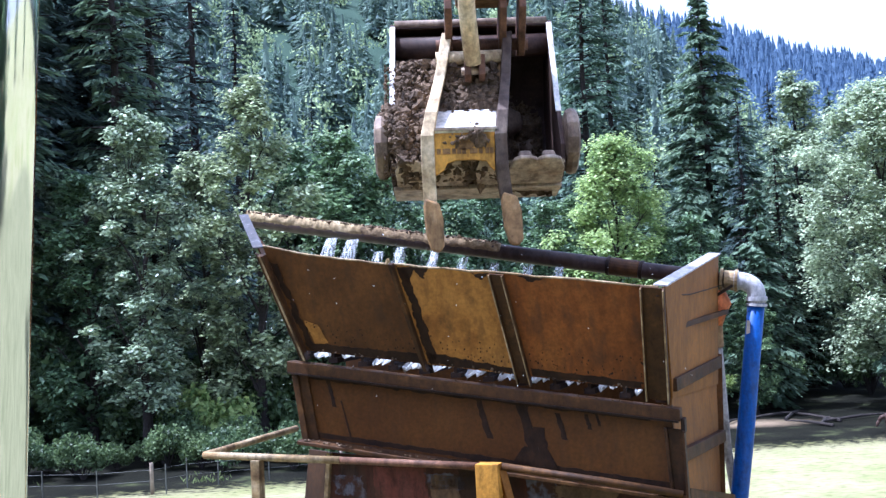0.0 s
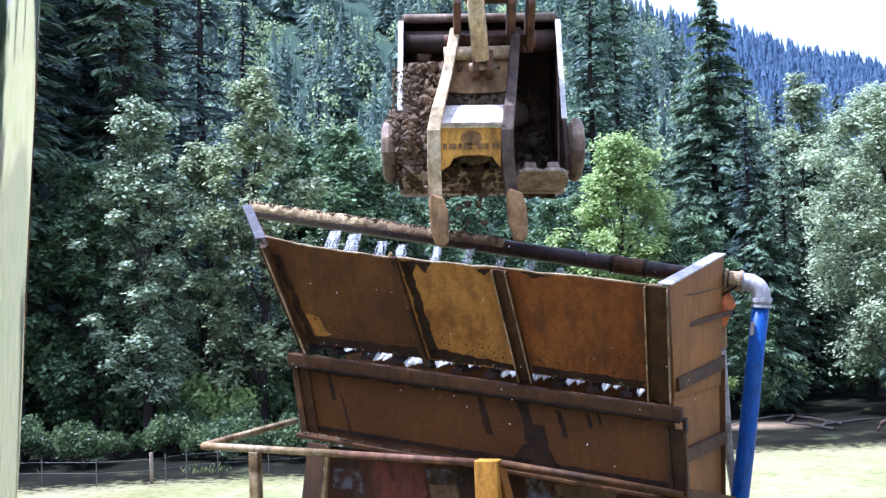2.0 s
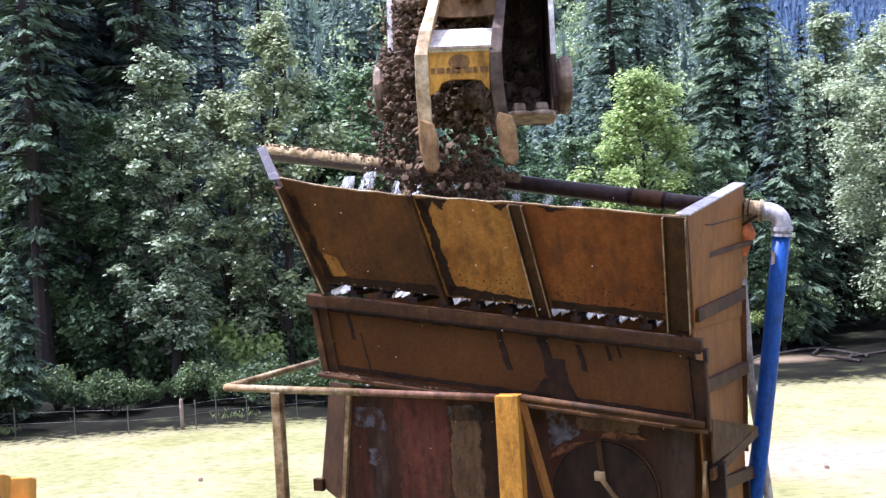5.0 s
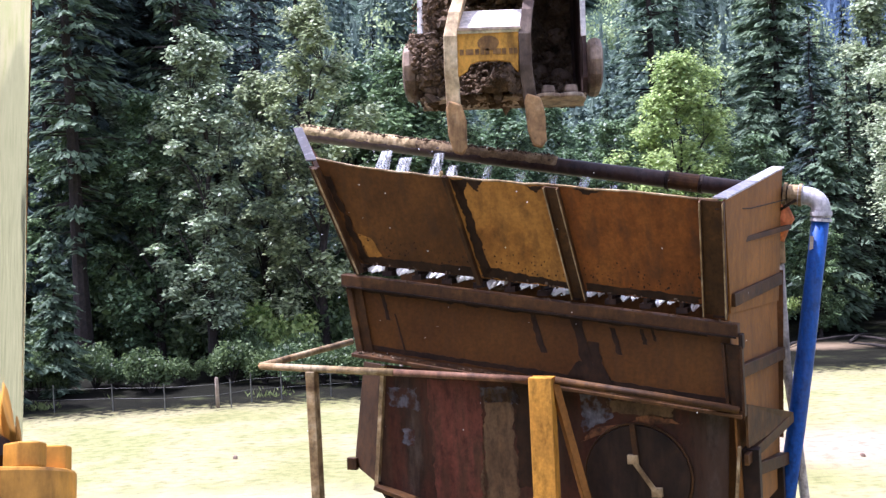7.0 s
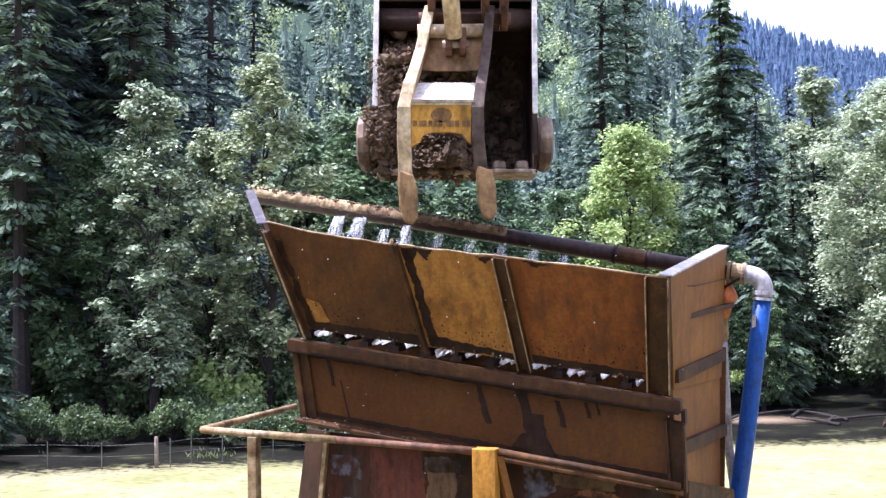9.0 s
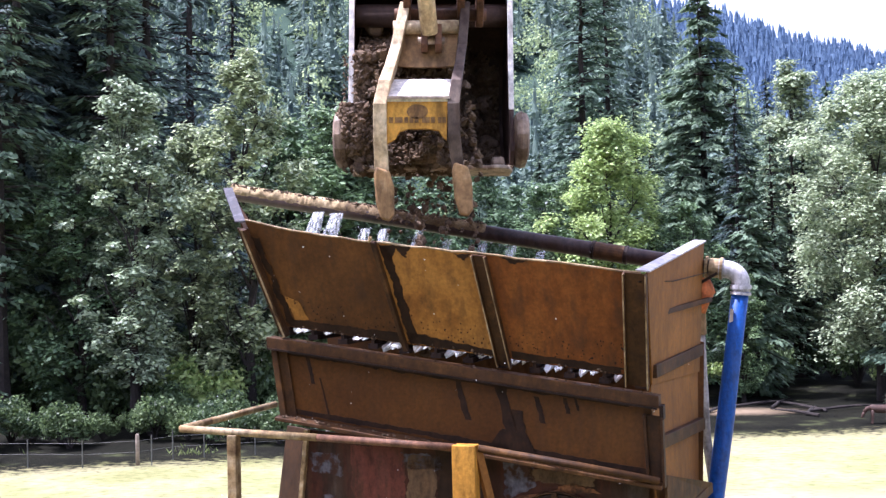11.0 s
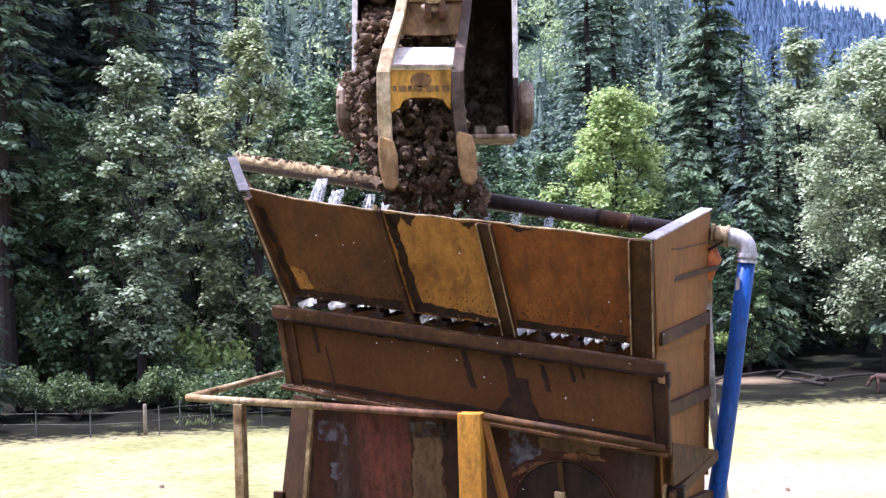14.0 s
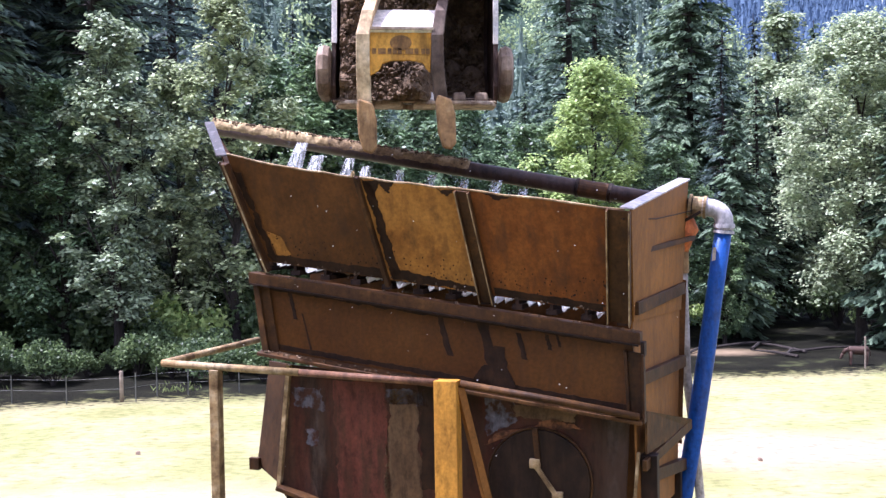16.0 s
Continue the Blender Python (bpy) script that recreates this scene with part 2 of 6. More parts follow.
FIR_GREEN = foliage("green_fir_needles", (0.036, 0.066, 0.048), (0.190, 0.265, 0.165), 0.42, 0.6)
LEAF_GREY = foliage("greyish_green_leaves", (0.028, 0.052, 0.032), (0.44, 0.51, 0.30), 0.33, 0.42)
LEAF_MID = foliage("mid_green_leaves", (0.022, 0.048, 0.028), (0.20, 0.29, 0.135), 0.35, 0.42)
# understorey leaf colours lowered for the shade under the trees
LEAF_SHADE = foliage("shade_darkened_understorey_leaves", (0.016, 0.034, 0.018), (0.15, 0.21, 0.085), 0.35, 0.5)
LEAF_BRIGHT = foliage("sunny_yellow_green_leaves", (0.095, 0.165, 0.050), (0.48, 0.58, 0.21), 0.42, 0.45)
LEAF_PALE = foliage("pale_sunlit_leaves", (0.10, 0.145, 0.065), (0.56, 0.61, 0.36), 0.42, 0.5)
# haze painted as a blue cast in the conifer colours of both hills
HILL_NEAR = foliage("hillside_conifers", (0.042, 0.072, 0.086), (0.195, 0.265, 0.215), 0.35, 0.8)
HILL_LEAF = foliage("hillside_broadleaves", (0.12, 0.19, 0.11), (0.42, 0.50, 0.25), 0.3, 0.8)
HILL_FAR = foliage("distant_haze_blue_conifers", (0.080, 0.135, 0.235), (0.150, 0.225, 0.335), 0.35, 0.9)
SNAG = earth("grey_dead_wood", [(0.3, (0.20, 0.22, 0.26)), (0.7, (0.36, 0.37, 0.40))], 1.0, 6.0, 0.2, 0.02)
GRASS_DRY = foliage("dry_grass_blades", (0.06, 0.085, 0.025), (0.20, 0.24, 0.08), 0.35, 0.7)

# chrome of the cylinder rod
CHROME, nt_, b_ = node_mat("chromed_rod")
b_.inputs["Metallic"].default_value, b_.inputs["Roughness"].default_value = 1.0, 0.09
b_.inputs["Base Color"].default_value = (0.86, 0.87, 0.88, 1)
sc_ = noise_node(nt_, 40, 4, (6, 6, 0.2))
bump_on(nt_, b_, sc_.outputs[0], 0.015, 0.001)

# sunlit falling water
WATER, nt_, b_ = node_mat("spraying_water")
b_.inputs["Base Color"].default_value = (0.93, 0.94, 0.93, 1)
b_.inputs["Roughness"].default_value = 0.12
t_ = nt_.nodes.new("ShaderNodeBsdfTranslucent")
t_.inputs[0].default_value = (0.93, 0.94, 0.93, 1)
m_ = nt_.nodes.new("ShaderNodeMixShader")
m_.inputs[0].default_value = 0.5
nt_.links.new(b_.outputs[0], m_.inputs[1])
nt_.links.new(t_.outputs[0], m_.inputs[2])
nt_.links.new(m_.outputs[0], nt_.nodes["Material Output"].inputs[0])

WATER_FAN, nt_, b_ = node_mat("thin_fan_of_water")
b_.inputs["Base Color"].default_value = (0.82, 0.85, 0.88, 1)
b_.inputs["Roughness"].default_value = 0.2
n_ = noise_node(nt_, 26, 5, (2.2, 1, 0.35))
r_ = ramp_node(nt_, [(0.40, (0, 0, 0)), (0.70, (0.42, 0.42, 0.42))])
nt_.links.new(n_.outputs[0], r_.inputs[0])
t_ = nt_.nodes.new("ShaderNodeBsdfTransparent")
m_ = nt_.nodes.new("ShaderNodeMixShader")
nt_.links.new(r_.outputs[0], m_.inputs[0])
nt_.links.new(t_.outputs[0], m_.inputs[1])
nt_.links.new(b_.outputs[0], m_.inputs[2])
nt_.links.new(m_.outputs[0], nt_.nodes["Material Output"].inputs[0])

# ground: dry grass, bare earth tracks, litter darkened for tree shade, by place
GROUND, nt_, b_ = node_mat("dry_field_ground")
n1 = noise_node(nt_, 0.12, 6)
r1 = ramp_node(nt_, [(0.30, (0.155, 0.150, 0.062)), (0.42, (0.200, 0.198, 0.086)), (0.50, (0.255, 0.232, 0.130)), (0.58, (0.198, 0.203, 0.088)), (0.70, (0.228, 0.222, 0.106))])
nt_.links.new(n1.outputs[0], r1.inputs[0])
n2 = noise_node(nt_, 3.2, 9, (0.8, 1.3, 1))
r2 = ramp_node(nt_, [(0.33, (0.66, 0.67, 0.57)), (0.50, (0.95, 0.95, 0.92)), (0.68, (1.14, 1.12, 1.06))])
nt_.links.new(n2.outputs[0], r2.inputs[0])
c_ = mix_node(nt_, 1.0, r1.outputs[0], r2.outputs[0], "MULTIPLY")
geo_ = nt_.nodes.new("ShaderNodeNewGeometry")
sep_ = nt_.nodes.new("ShaderNodeSeparateXYZ")
nt_.links.new(geo_.outputs["Position"], sep_.inputs[0])
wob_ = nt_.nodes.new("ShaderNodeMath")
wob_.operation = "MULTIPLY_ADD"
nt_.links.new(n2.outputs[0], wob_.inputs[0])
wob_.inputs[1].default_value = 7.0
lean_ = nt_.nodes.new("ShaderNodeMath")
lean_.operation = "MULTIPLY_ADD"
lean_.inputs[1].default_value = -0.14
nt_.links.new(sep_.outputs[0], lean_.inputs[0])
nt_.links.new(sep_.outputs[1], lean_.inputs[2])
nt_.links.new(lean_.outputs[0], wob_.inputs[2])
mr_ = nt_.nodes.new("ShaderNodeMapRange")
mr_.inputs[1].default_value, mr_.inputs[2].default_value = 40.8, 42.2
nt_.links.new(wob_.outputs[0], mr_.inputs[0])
# forest-floor colours set near black, standing for the shade of the trees
shaded_litter = ramp_node(nt_, [(0.40, (0.005, 0.005, 0.003)), (0.57, (0.010, 0.010, 0.006)), (0.72, (0.060, 0.068, 0.028))])
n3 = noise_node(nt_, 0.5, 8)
nt_.links.new(n3.outputs[0], shaded_litter.inputs[0])
c_ = mix_node(nt_, mr_.outputs[0], c_, shaded_litter.outputs[0])
for centre_, reach_, tone_ in (((9.5, 27.5, 0.0), 3.2, (0.30, 0.225, 0.170)), ((-6.5, 21.5, 0.0), 4.5, (0.31, 0.285, 0.205)), ((13.0, 46.5, 0.0), 1.6, (0.20, 0.15, 0.10))):
    flat_ = nt_.nodes.new("ShaderNodeVectorMath")
    flat_.operation = "MULTIPLY"
    flat_.inputs[1].default_value = (0.45, 1.0, 0.0)
    nt_.links.new(geo_.outputs["Position"], flat_.inputs[0])
    far_ = nt_.nodes.new("ShaderNodeVectorMath")
    far_.operation = "DISTANCE"
    far_.inputs[1].default_value = (centre_[0] * 0.45, centre_[1], 0.0)
    nt_.links.new(flat_.outputs[0], far_.inputs[0])
    rag_ = nt_.nodes.new("ShaderNodeMath")
    rag_.operation = "MULTIPLY_ADD"
    rag_.inputs[1].default_value = reach_ * 1.1
    nt_.links.new(n2.outputs[0], rag_.inputs[0])
    nt_.links.new(far_.outputs["Value"], rag_.inputs[2])
    soft_ = nt_.nodes.new("ShaderNodeMapRange")
    soft_.inputs[1].default_value, soft_.inputs[2].default_value = reach_ * 1.45, reach_ * 0.75
    nt_.links.new(rag_.outputs[0], soft_.inputs[0])
    c_ = mix_node(nt_, soft_.outputs[0], c_, mix_node(nt_, 1.0, tone_, r2.outputs[0], "MULTIPLY"))
pad_ = nt_.nodes.new("ShaderNodeVectorMath")
pad_.operation = "DISTANCE"
pad_.inputs[1].default_value = (0.5, -2.0, 2.0)
nt_.links.new(geo_.outputs["Position"], pad_.inputs[0])
mp_ = nt_.nodes.new("ShaderNodeMapRange")
mp_.inputs[1].default_value, mp_.inputs[2].default_value = 16.0, 12.0
nt_.links.new(pad_.outputs["Value"], mp_.inputs[0])
dirt_ = ramp_node(nt_, [(0.35, (0.10, 0.105, 0.048)), (0.6, (0.175, 0.165, 0.085))])
nt_.links.new(n2.outputs[0], dirt_.inputs[0])
c_ = mix_node(nt_, mp_.outputs[0], c_, dirt_.outputs[0])
# green hill floor, then blue beyond it, painted for haze
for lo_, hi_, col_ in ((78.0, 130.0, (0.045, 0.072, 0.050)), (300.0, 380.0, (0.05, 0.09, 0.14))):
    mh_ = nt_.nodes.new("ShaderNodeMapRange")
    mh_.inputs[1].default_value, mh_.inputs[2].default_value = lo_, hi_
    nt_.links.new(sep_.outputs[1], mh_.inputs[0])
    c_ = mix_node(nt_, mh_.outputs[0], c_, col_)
nt_.links.new(c_, b_.inputs["Base Color"])
b_.inputs["Roughness"].default_value = 1.0
b_.inputs["Specular IOR Level"].default_value = 0.08
n4 = noise_node(nt_, 9.0, 6)
bump_on(nt_, b_, n4.outputs[0], 0.7, 0.06)


# ---- mesh helpers ----
class Geo:
    """Gathers vertices and faces, and becomes one mesh."""

    def __init__(self):
        self.v, self.f = [], []

    def add(self, verts, faces):
        k = len(self.v)
        self.v += [Vector(p) for p in verts]
        self.f += [tuple(i + k for i in q) for q in faces]
        return self

    def prism(self, poly, offset):
        """A polygon swept by the vector offset."""
        n = len(poly)
        poly = [Vector(p) for p in poly]
        offset = Vector(offset)
        return self.add(poly + [p + offset for p in poly],
                        [tuple(range(n))[::-1], tuple(range(n, 2 * n))] + [(i, (i + 1) % n, (i + 1) % n + n, i + n) for i in range(n)])

    def slab(self, a, b, c, d, thick):
        """A plate with the corners a b c d, thick metres deep against its normal."""
        a, b, c, d = map(Vector, (a, b, c, d))
        n = (b - a).cross(d - a).normalized()
        return self.prism([a, b, c, d], -n * thick)

    def box(self, lo, hi):
        (x0, y0, z0), (x1, y1, z1) = lo, hi
        return self.prism([(x0, y0, z0), (x1, y0, z0), (x1, y1, z0), (x0, y1, z0)], (0, 0, z1 - z0))

    def bar(self, a, b, w, h, up=(0, 0, 1)):
        """A square bar from a to b, w wide and h high."""
        a, b, up = Vector(a), Vector(b), Vector(up)
        d = (b - a).normalized()
        s = d.cross(up).normalized() * w / 2
        u = s.cross(d).normalized() * h / 2
        return self.prism([a - s - u, a + s - u, a + s + u, a - s + u], b - a)

    def tube(self, path, radius, sides=14, caps=True):
        path = [Vector(p) for p in path]
        rs = radius if isinstance(radius, (list, tuple)) else [radius] * len(path)
        rings, ref = [], Vector((0.137, 0.31, 0.94))
        for i, p in enumerate(path):
            d = (path[min(i + 1, len(path) - 1)] - path[max(i - 1, 0)]).normalized()
            if abs(d.dot(ref)) > 0.95:
                ref = Vector((0.94, 0.137, 0.31))
            s = d.cross(ref).normalized()
            u = s.cross(d).normalized()
            ref = u
            rings.append([p + (s * math.cos(a) + u * math.sin(a)) * rs[i] for a in (2 * math.pi * k / sides for k in range(sides))])
        verts = [q for r in rings for q in r]
        faces = [(i * sides + k, i * sides + (k + 1) % sides, (i + 1) * sides + (k + 1) % sides, (i + 1) * sides + k)
                 for i in range(len(path) - 1) for k in range(sides)]
        if caps:
            faces += [tuple(range(sides))[::-1], tuple((len(path) - 1) * sides + k for k in range(sides))]
        return self.add(verts, faces)

    def lump(self, centre, size, rng, rough=0.25, sub=1):
        """A rough stone or clod."""
        bm = bmesh.new()
        bmesh.ops.create_icosphere(bm, subdivisions=sub, radius=1.0)
        turn = Euler((rng.uniform(0, 6), rng.uniform(0, 6), rng.uniform(0, 6))).to_matrix()
        sx, sy, sz = (size * rng.uniform(0.7, 1.25) for _ in range(3))
        vs = []
        for q in bm.verts:
            k = 1 + rng.uniform(-rough, rough)
            vs.append(Vector(centre) + turn @ Vector((q.co.x * sx * k, q.co.y * sy * k, q.co.z * sz * k)))
        fs = [tuple(x.index for x in f.verts) for f in bm.faces]
        bm.free()
        return self.add(vs, fs)

    def mesh(self, name, material, smooth=False):
        me = bpy.data.meshes.new(name)
        me.from_pydata(self.v, [], self.f)
        bm = bmesh.new()
        bm.from_mesh(me)
        bmesh.ops.recalc_face_normals(bm, faces=bm.faces)
        bm.to_mesh(me)
        bm.free()
        me.materials.append(material)
        if smooth:
            me.polygons.foreach_set("use_smooth", [True] * len(me.polygons))
        return me


def part(name, geo, material, parent=None, label="", smooth=False, bevel=0.0, at=None):
    ob = new(name, geo.mesh(name, material, smooth))
    if parent:
        ob.parent = parent
    if at is not None:
        ob.matrix_basis = at
    if label:
        tagged(ob, label)
    if bevel:
        mod = ob.modifiers.new("worn edges", "BEVEL")
        mod.width, mod.segments, mod.limit_method, mod.angle_limit = bevel, 2, "ANGLE", radians(40)
    return ob


def thing(name, label, category, m, group=""):
    ob = new(name)
    ob.matrix_basis = m
    return tagged(ob, label, category, group)


def cards_mesh(name, centre, a, b, material):
    """Many small lozenge leaves: centre, half length and half width vectors, as arrays."""
    n = len(centre)
    v = np.empty((n, 4, 3), np.float32)
    v[:, 0], v[:, 1], v[:, 2], v[:, 3] = centre - a, centre + b * 1.0, centre + a, centre - b
    me = bpy.data.meshes.new(name)
    me.vertices.add(4 * n)
    me.vertices.foreach_set("co", v.ravel())
    me.loops.add(4 * n)
    me.loops.foreach_set("vertex_index", np.arange(4 * n, dtype=np.int32))
    me.polygons.add(n)
    me.polygons.foreach_set("loop_start", np.arange(0, 4 * n, 4, dtype=np.int32))
    me.update(calc_edges=True)
    me.materials.append(material)
    return me


def unit(rs, n):
    d = rs.normal(size=(n, 3))
    return d / np.linalg.norm(d, axis=1)[:, None]


# ---- the land: a raised pad, the field, the near hill and the far ridge, one sheet ----
def smooth01(x):
    x = min(max(x, 0.0), 1.0)
    return x * x * (3 - 2 * x)


def height(x, y):
    d = math.hypot(x - 0.5, (y - 4.0) * 1.0)
    z = 2.7 * (1 - smooth01((d - 8.5) / 8.0))
    if y > 70:
        s = x / y
        top = 6.0 + 250 * (0.305 - 0.285 * s) if s > -0.6 else 6.0 + 250 * 0.476
        top *= 1 - 0.80 * smooth01((x - 38) / 55)
        top = min(top, 130)
        up = smooth01((y - 80) / 185)
        z += top * (0.55 * up + 0.45 * min(max((y - 80) / 185, 0), 1)) if y < 265 else top
        far = (6.0 + 650 * (0.300 - 0.272 * s)) if s > -0.6 else 300
        far = max(far, 20)
        z = max(z, far * min(max((y - 330) / 330, 0), 1)) if y > 330 else z
        z += 2.5 * (noise.noise(Vector((x * 0.02, y * 0.02, 0)))) * min((y - 70) / 60, 2)
    else:
        z += 0.10 * noise.noise(Vector((x * 0.15, y * 0.15, 3)))
    return z


def graded(lo, hi, fine_lo, fine_hi, step, growth):
    out = list(np.arange(fine_lo, fine_hi + step / 2, step))
    d = step
    while out[-1] < hi:
        d *= growth
        out.append(out[-1] + d)
    d = step
    while out[0] > lo:
        d *= growth
        out.insert(0, out[0] - d)
    return out


gx = graded(-1600, 1600, -26, 26, 1.0, 1.13)
gy = graded(-1500, 2600, -12, 66, 1.0, 1.06)
me = bpy.data.meshes.new("ground")
me.from_pydata([(x, y, height(x, y)) for y in gy for x in gx], [],
               [(j * len(gx) + i, j * len(gx) + i + 1, (j + 1) * len(gx) + i + 1, (j + 1) * len(gx) + i) for j in range(len(gy) - 1) for i in range(len(gx) - 1)])
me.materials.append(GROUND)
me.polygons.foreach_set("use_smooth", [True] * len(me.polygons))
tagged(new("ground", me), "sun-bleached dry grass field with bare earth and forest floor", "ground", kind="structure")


# ---- trees ----
def trunk_geo(h, r, rs, lean=0.02, rings=7):
    pts = [(rs.uniform(-1, 1) * lean * h * k / rings, rs.uniform(-1, 1) * lean * h * k / rings, h * k / rings - (0.4 if k == 0 else 0)) for k in range(rings + 1)]
    return pts, [r * (1.25 if k == 0 else 1 - 0.93 * k / rings) for k in range(rings + 1)]


def conifer(name, seed, h, reach, bare, material, label, density=1.0, droop=0.35, shape=0.85):
    """A fir: tapered trunk, whorls of limbs, and hanging sprays of needles along each limb."""
    rs = np.random.RandomState(seed)
    tree = thing(name, label, "tree", Matrix())
    pts, rad = trunk_geo(h, h * 0.0135 + 0.05, rs, 0.006)
    g = Geo().tube(pts, rad, 9)
    C, A, B = [], [], []
    z = h * bare
    while z < h * 0.985:
        k = (z - h * bare) / (h * (1 - bare))
        full = reach * min((1 - k) ** shape, 0.45 + k * 2.2) + 0.25
        for _ in range(rs.randint(5, 8)):
            if rs.rand() < 0.12:
                continue
            ang, ln = rs.uniform(0, 2 * math.pi), full * rs.uniform(0.55, 1.12)
            out = np.array([math.cos(ang), math.sin(ang), 0.0])
            z0 = z + rs.uniform(-0.25, 0.25)
            tip = out * ln + np.array([0, 0, -ln * droop * rs.uniform(0.4, 1.2) + 0.3 * ln * k])
            g.tube([(0, 0, z0), tuple(tip * 0.5 + np.array([0, 0, z0 + 0.06 * ln])), tuple(tip + np.array([0, 0, z0]))], [0.035 + 0.012 * ln, 0.03, 0.008], 4, False)
            n = max(int(ln * 15 * density), 8)
            s = rs.uniform(0.15, 1.0, n) ** 0.75
            c = np.outer(s, tip) + np.array([0, 0, z0])
            c[:, 2] += 0.10 * ln * np.sin(s * math.pi)
            side = np.array([-out[1], out[0], 0])
            # a flat fan of twigs on both sides of the limb, narrower towards its tip, hanging at its edges
            sp = rs.uniform(-1, 1, n) * (0.10 + 0.34 * ln * (1.05 - s))
            c += np.outer(sp, side)
            c[:, 2] -= np.abs(rs.normal(0, 0.07, n)) + np.abs(sp) * 0.38
            d = out * 0.9 + np.outer(np.sign(sp) * rs.uniform(0.1, 0.9, n), side) + rs.normal(0, 0.18, (n, 3))
            d[:, 2] -= rs.uniform(0.15, 0.75, n)
            d /= np.linalg.norm(d, axis=1)[:, None]
            w = np.cross(d, unit(rs, n) * 0.45 + np.array([0, 0, 1.0]))
            w /= np.linalg.norm(w, axis=1)[:, None] + 1e-6
            size = rs.uniform(0.15, 0.40, n)[:, None]
            C.append(c), A.append(d * size), B.append(w * size * 0.33)
        z += rs.uniform(0.30, 0.52) * (h / 22) ** 0.5
    part("trunk", g, BARK, tree, "dark fissured trunk")
    crown = new("crown", cards_mesh("crown", np.concatenate(C), np.concatenate(A), np.concatenate(B), material))
    crown.parent = tree
    return tree


def broadleaf(name, seed, h, spread, low, material, label, leaves=17000, size=0.118, clumps=90):
    """A leafy tree: trunk, boughs, and many small domed clumps of leaves with gaps between them."""
    rs = np.random.RandomState(seed)
    tree = thing(name, label, "tree", Matrix())
    pts, rad = trunk_geo(h * 0.80, h * 0.015 + 0.03, rs, 0.03)
    g = Geo().tube(pts, rad, 10)
    lobe = rs.uniform(0, 2 * math.pi, 3)
    boughs = []
    for k in range(13):
        f = 0.10 + 0.84 * (k + rs.rand() * 0.5) / 13
        z = h * (low + (0.92 - low) * f)
        wide = 0.62 * spread * math.sin(math.pi * (0.18 + 0.74 * f)) ** 0.7
        ang = k * 2.4 + rs.uniform(-0.4, 0.4)
        tip = Vector((math.cos(ang) * wide, math.sin(ang) * wide, z))
        i = min(int(max(z - wide * 1.1, h * 0.12) / (h * 0.80) * 7), 6)
        base = Vector(pts[i])
        mid = base.lerp(tip, 0.5) + Vector((rs.uniform(-0.2, 0.2), rs.uniform(-0.2, 0.2), 0.2))
        g.tube([base, mid, tip], [0.03 + 0.004 * h, 0.04, 0.014], 6, False)
        boughs.append((mid, tip))
    C, A, B = [], [], []
    for k in range(clumps):
        f = (k + rs.rand()) / clumps
        z = h * (low + (0.985 - low) * f)
        ang = k * 2.4 + rs.uniform(-0.6, 0.6)
        wide = spread * math.sin(math.pi * min(0.17 + 0.81 * f, 0.985)) ** 0.75
        wide *= 0.88 + 0.22 * math.sin(2 * ang + lobe[0] + 3 * f) + 0.14 * math.sin(5 * ang + lobe[1] + 9 * f)
        rr = wide * rs.uniform(0.12, 1.0) ** 0.5
        c0 = np.array([math.cos(ang) * rr, math.sin(ang) * rr, z + rs.uniform(-0.3, 0.3)])
        mid, tip = min(boughs, key=lambda q: (q[1] - Vector(c0)).length)
        g.tube([mid.lerp(tip, 0.6), Vector(c0)], [0.02, 0.006], 4, False)
        br = spread * rs.uniform(0.12, 0.30)
        n = int(leaves / clumps * (br / (spread * 0.20)) ** 2)
        u = unit(rs, n)
        u[:, 2] = np.where(u[:, 2] < -0.25, -u[:, 2] * 0.8, u[:, 2])
        knots = unit(rs, 7) * br * 0.5
        c = c0 + u * br * np.array([1.0, 1.0, 0.85]) * rs.uniform(0.35, 1.05, n)[:, None] + knots[rs.randint(0, 7, n)]
        d = unit(rs, n)
        up = unit(rs, n) * 0.70 + np.array([0, 0, 1.0]) + u * 0.5
        w = np.cross(d, up)
        w /= np.linalg.norm(w, axis=1)[:, None] + 1e-6
        d = np.cross(up, w)
        d /= np.linalg.norm(d, axis=1)[:, None] + 1e-6
        s = (rs.uniform(0.6, 1.3, n) * size)[:, None]
        C.append(c), A.append(d * s), B.append(w * s * 0.58)
    part("trunk", g, BARK, tree, "dark trunk and spreading limbs")
    crown = new("crown", cards_mesh("crown", np.concatenate(C), np.concatenate(A), np.concatenate(B), material))
    crown.parent = tree
    return tree


def put(tree, x, y, k=1.0, turn=0.0, first=False):
    m = pose(x, y, height(x, y), 0, 0, turn) @ Matrix.Scale(k, 4)
    if first:
        tree.matrix_basis = m
        return tree
    return copy_thing(tree, m)


fir_a = conifer("fir_tree", 1, 24, 6.6, 0.05, FIR_GREEN, "tall pointed green fir at the forest edge", 1.9, 0.40, 0.80)
fir_d = conifer("fir_tree", 6, 24, 5.0, 0.06, FIR_GREEN, "tall green fir standing deeper in the wood", 0.85)
fir_b = conifer("fir_tree", 2, 29, 4.2, 0.10, FIR_DARK, "very tall dark fir with drooping limbs", 1.25, 0.45)
fir_c = conifer("fir_tree", 3, 27, 3.3, 0.22, FIR_GREEN, "tall sparse fir with open layered limbs", 0.8, 0.25, 0.6)
fir_s = conifer("young_fir_tree", 4, 11, 2.3, 0.03, FIR_GREEN, "young green fir among taller trees", 1.5, 0.3)
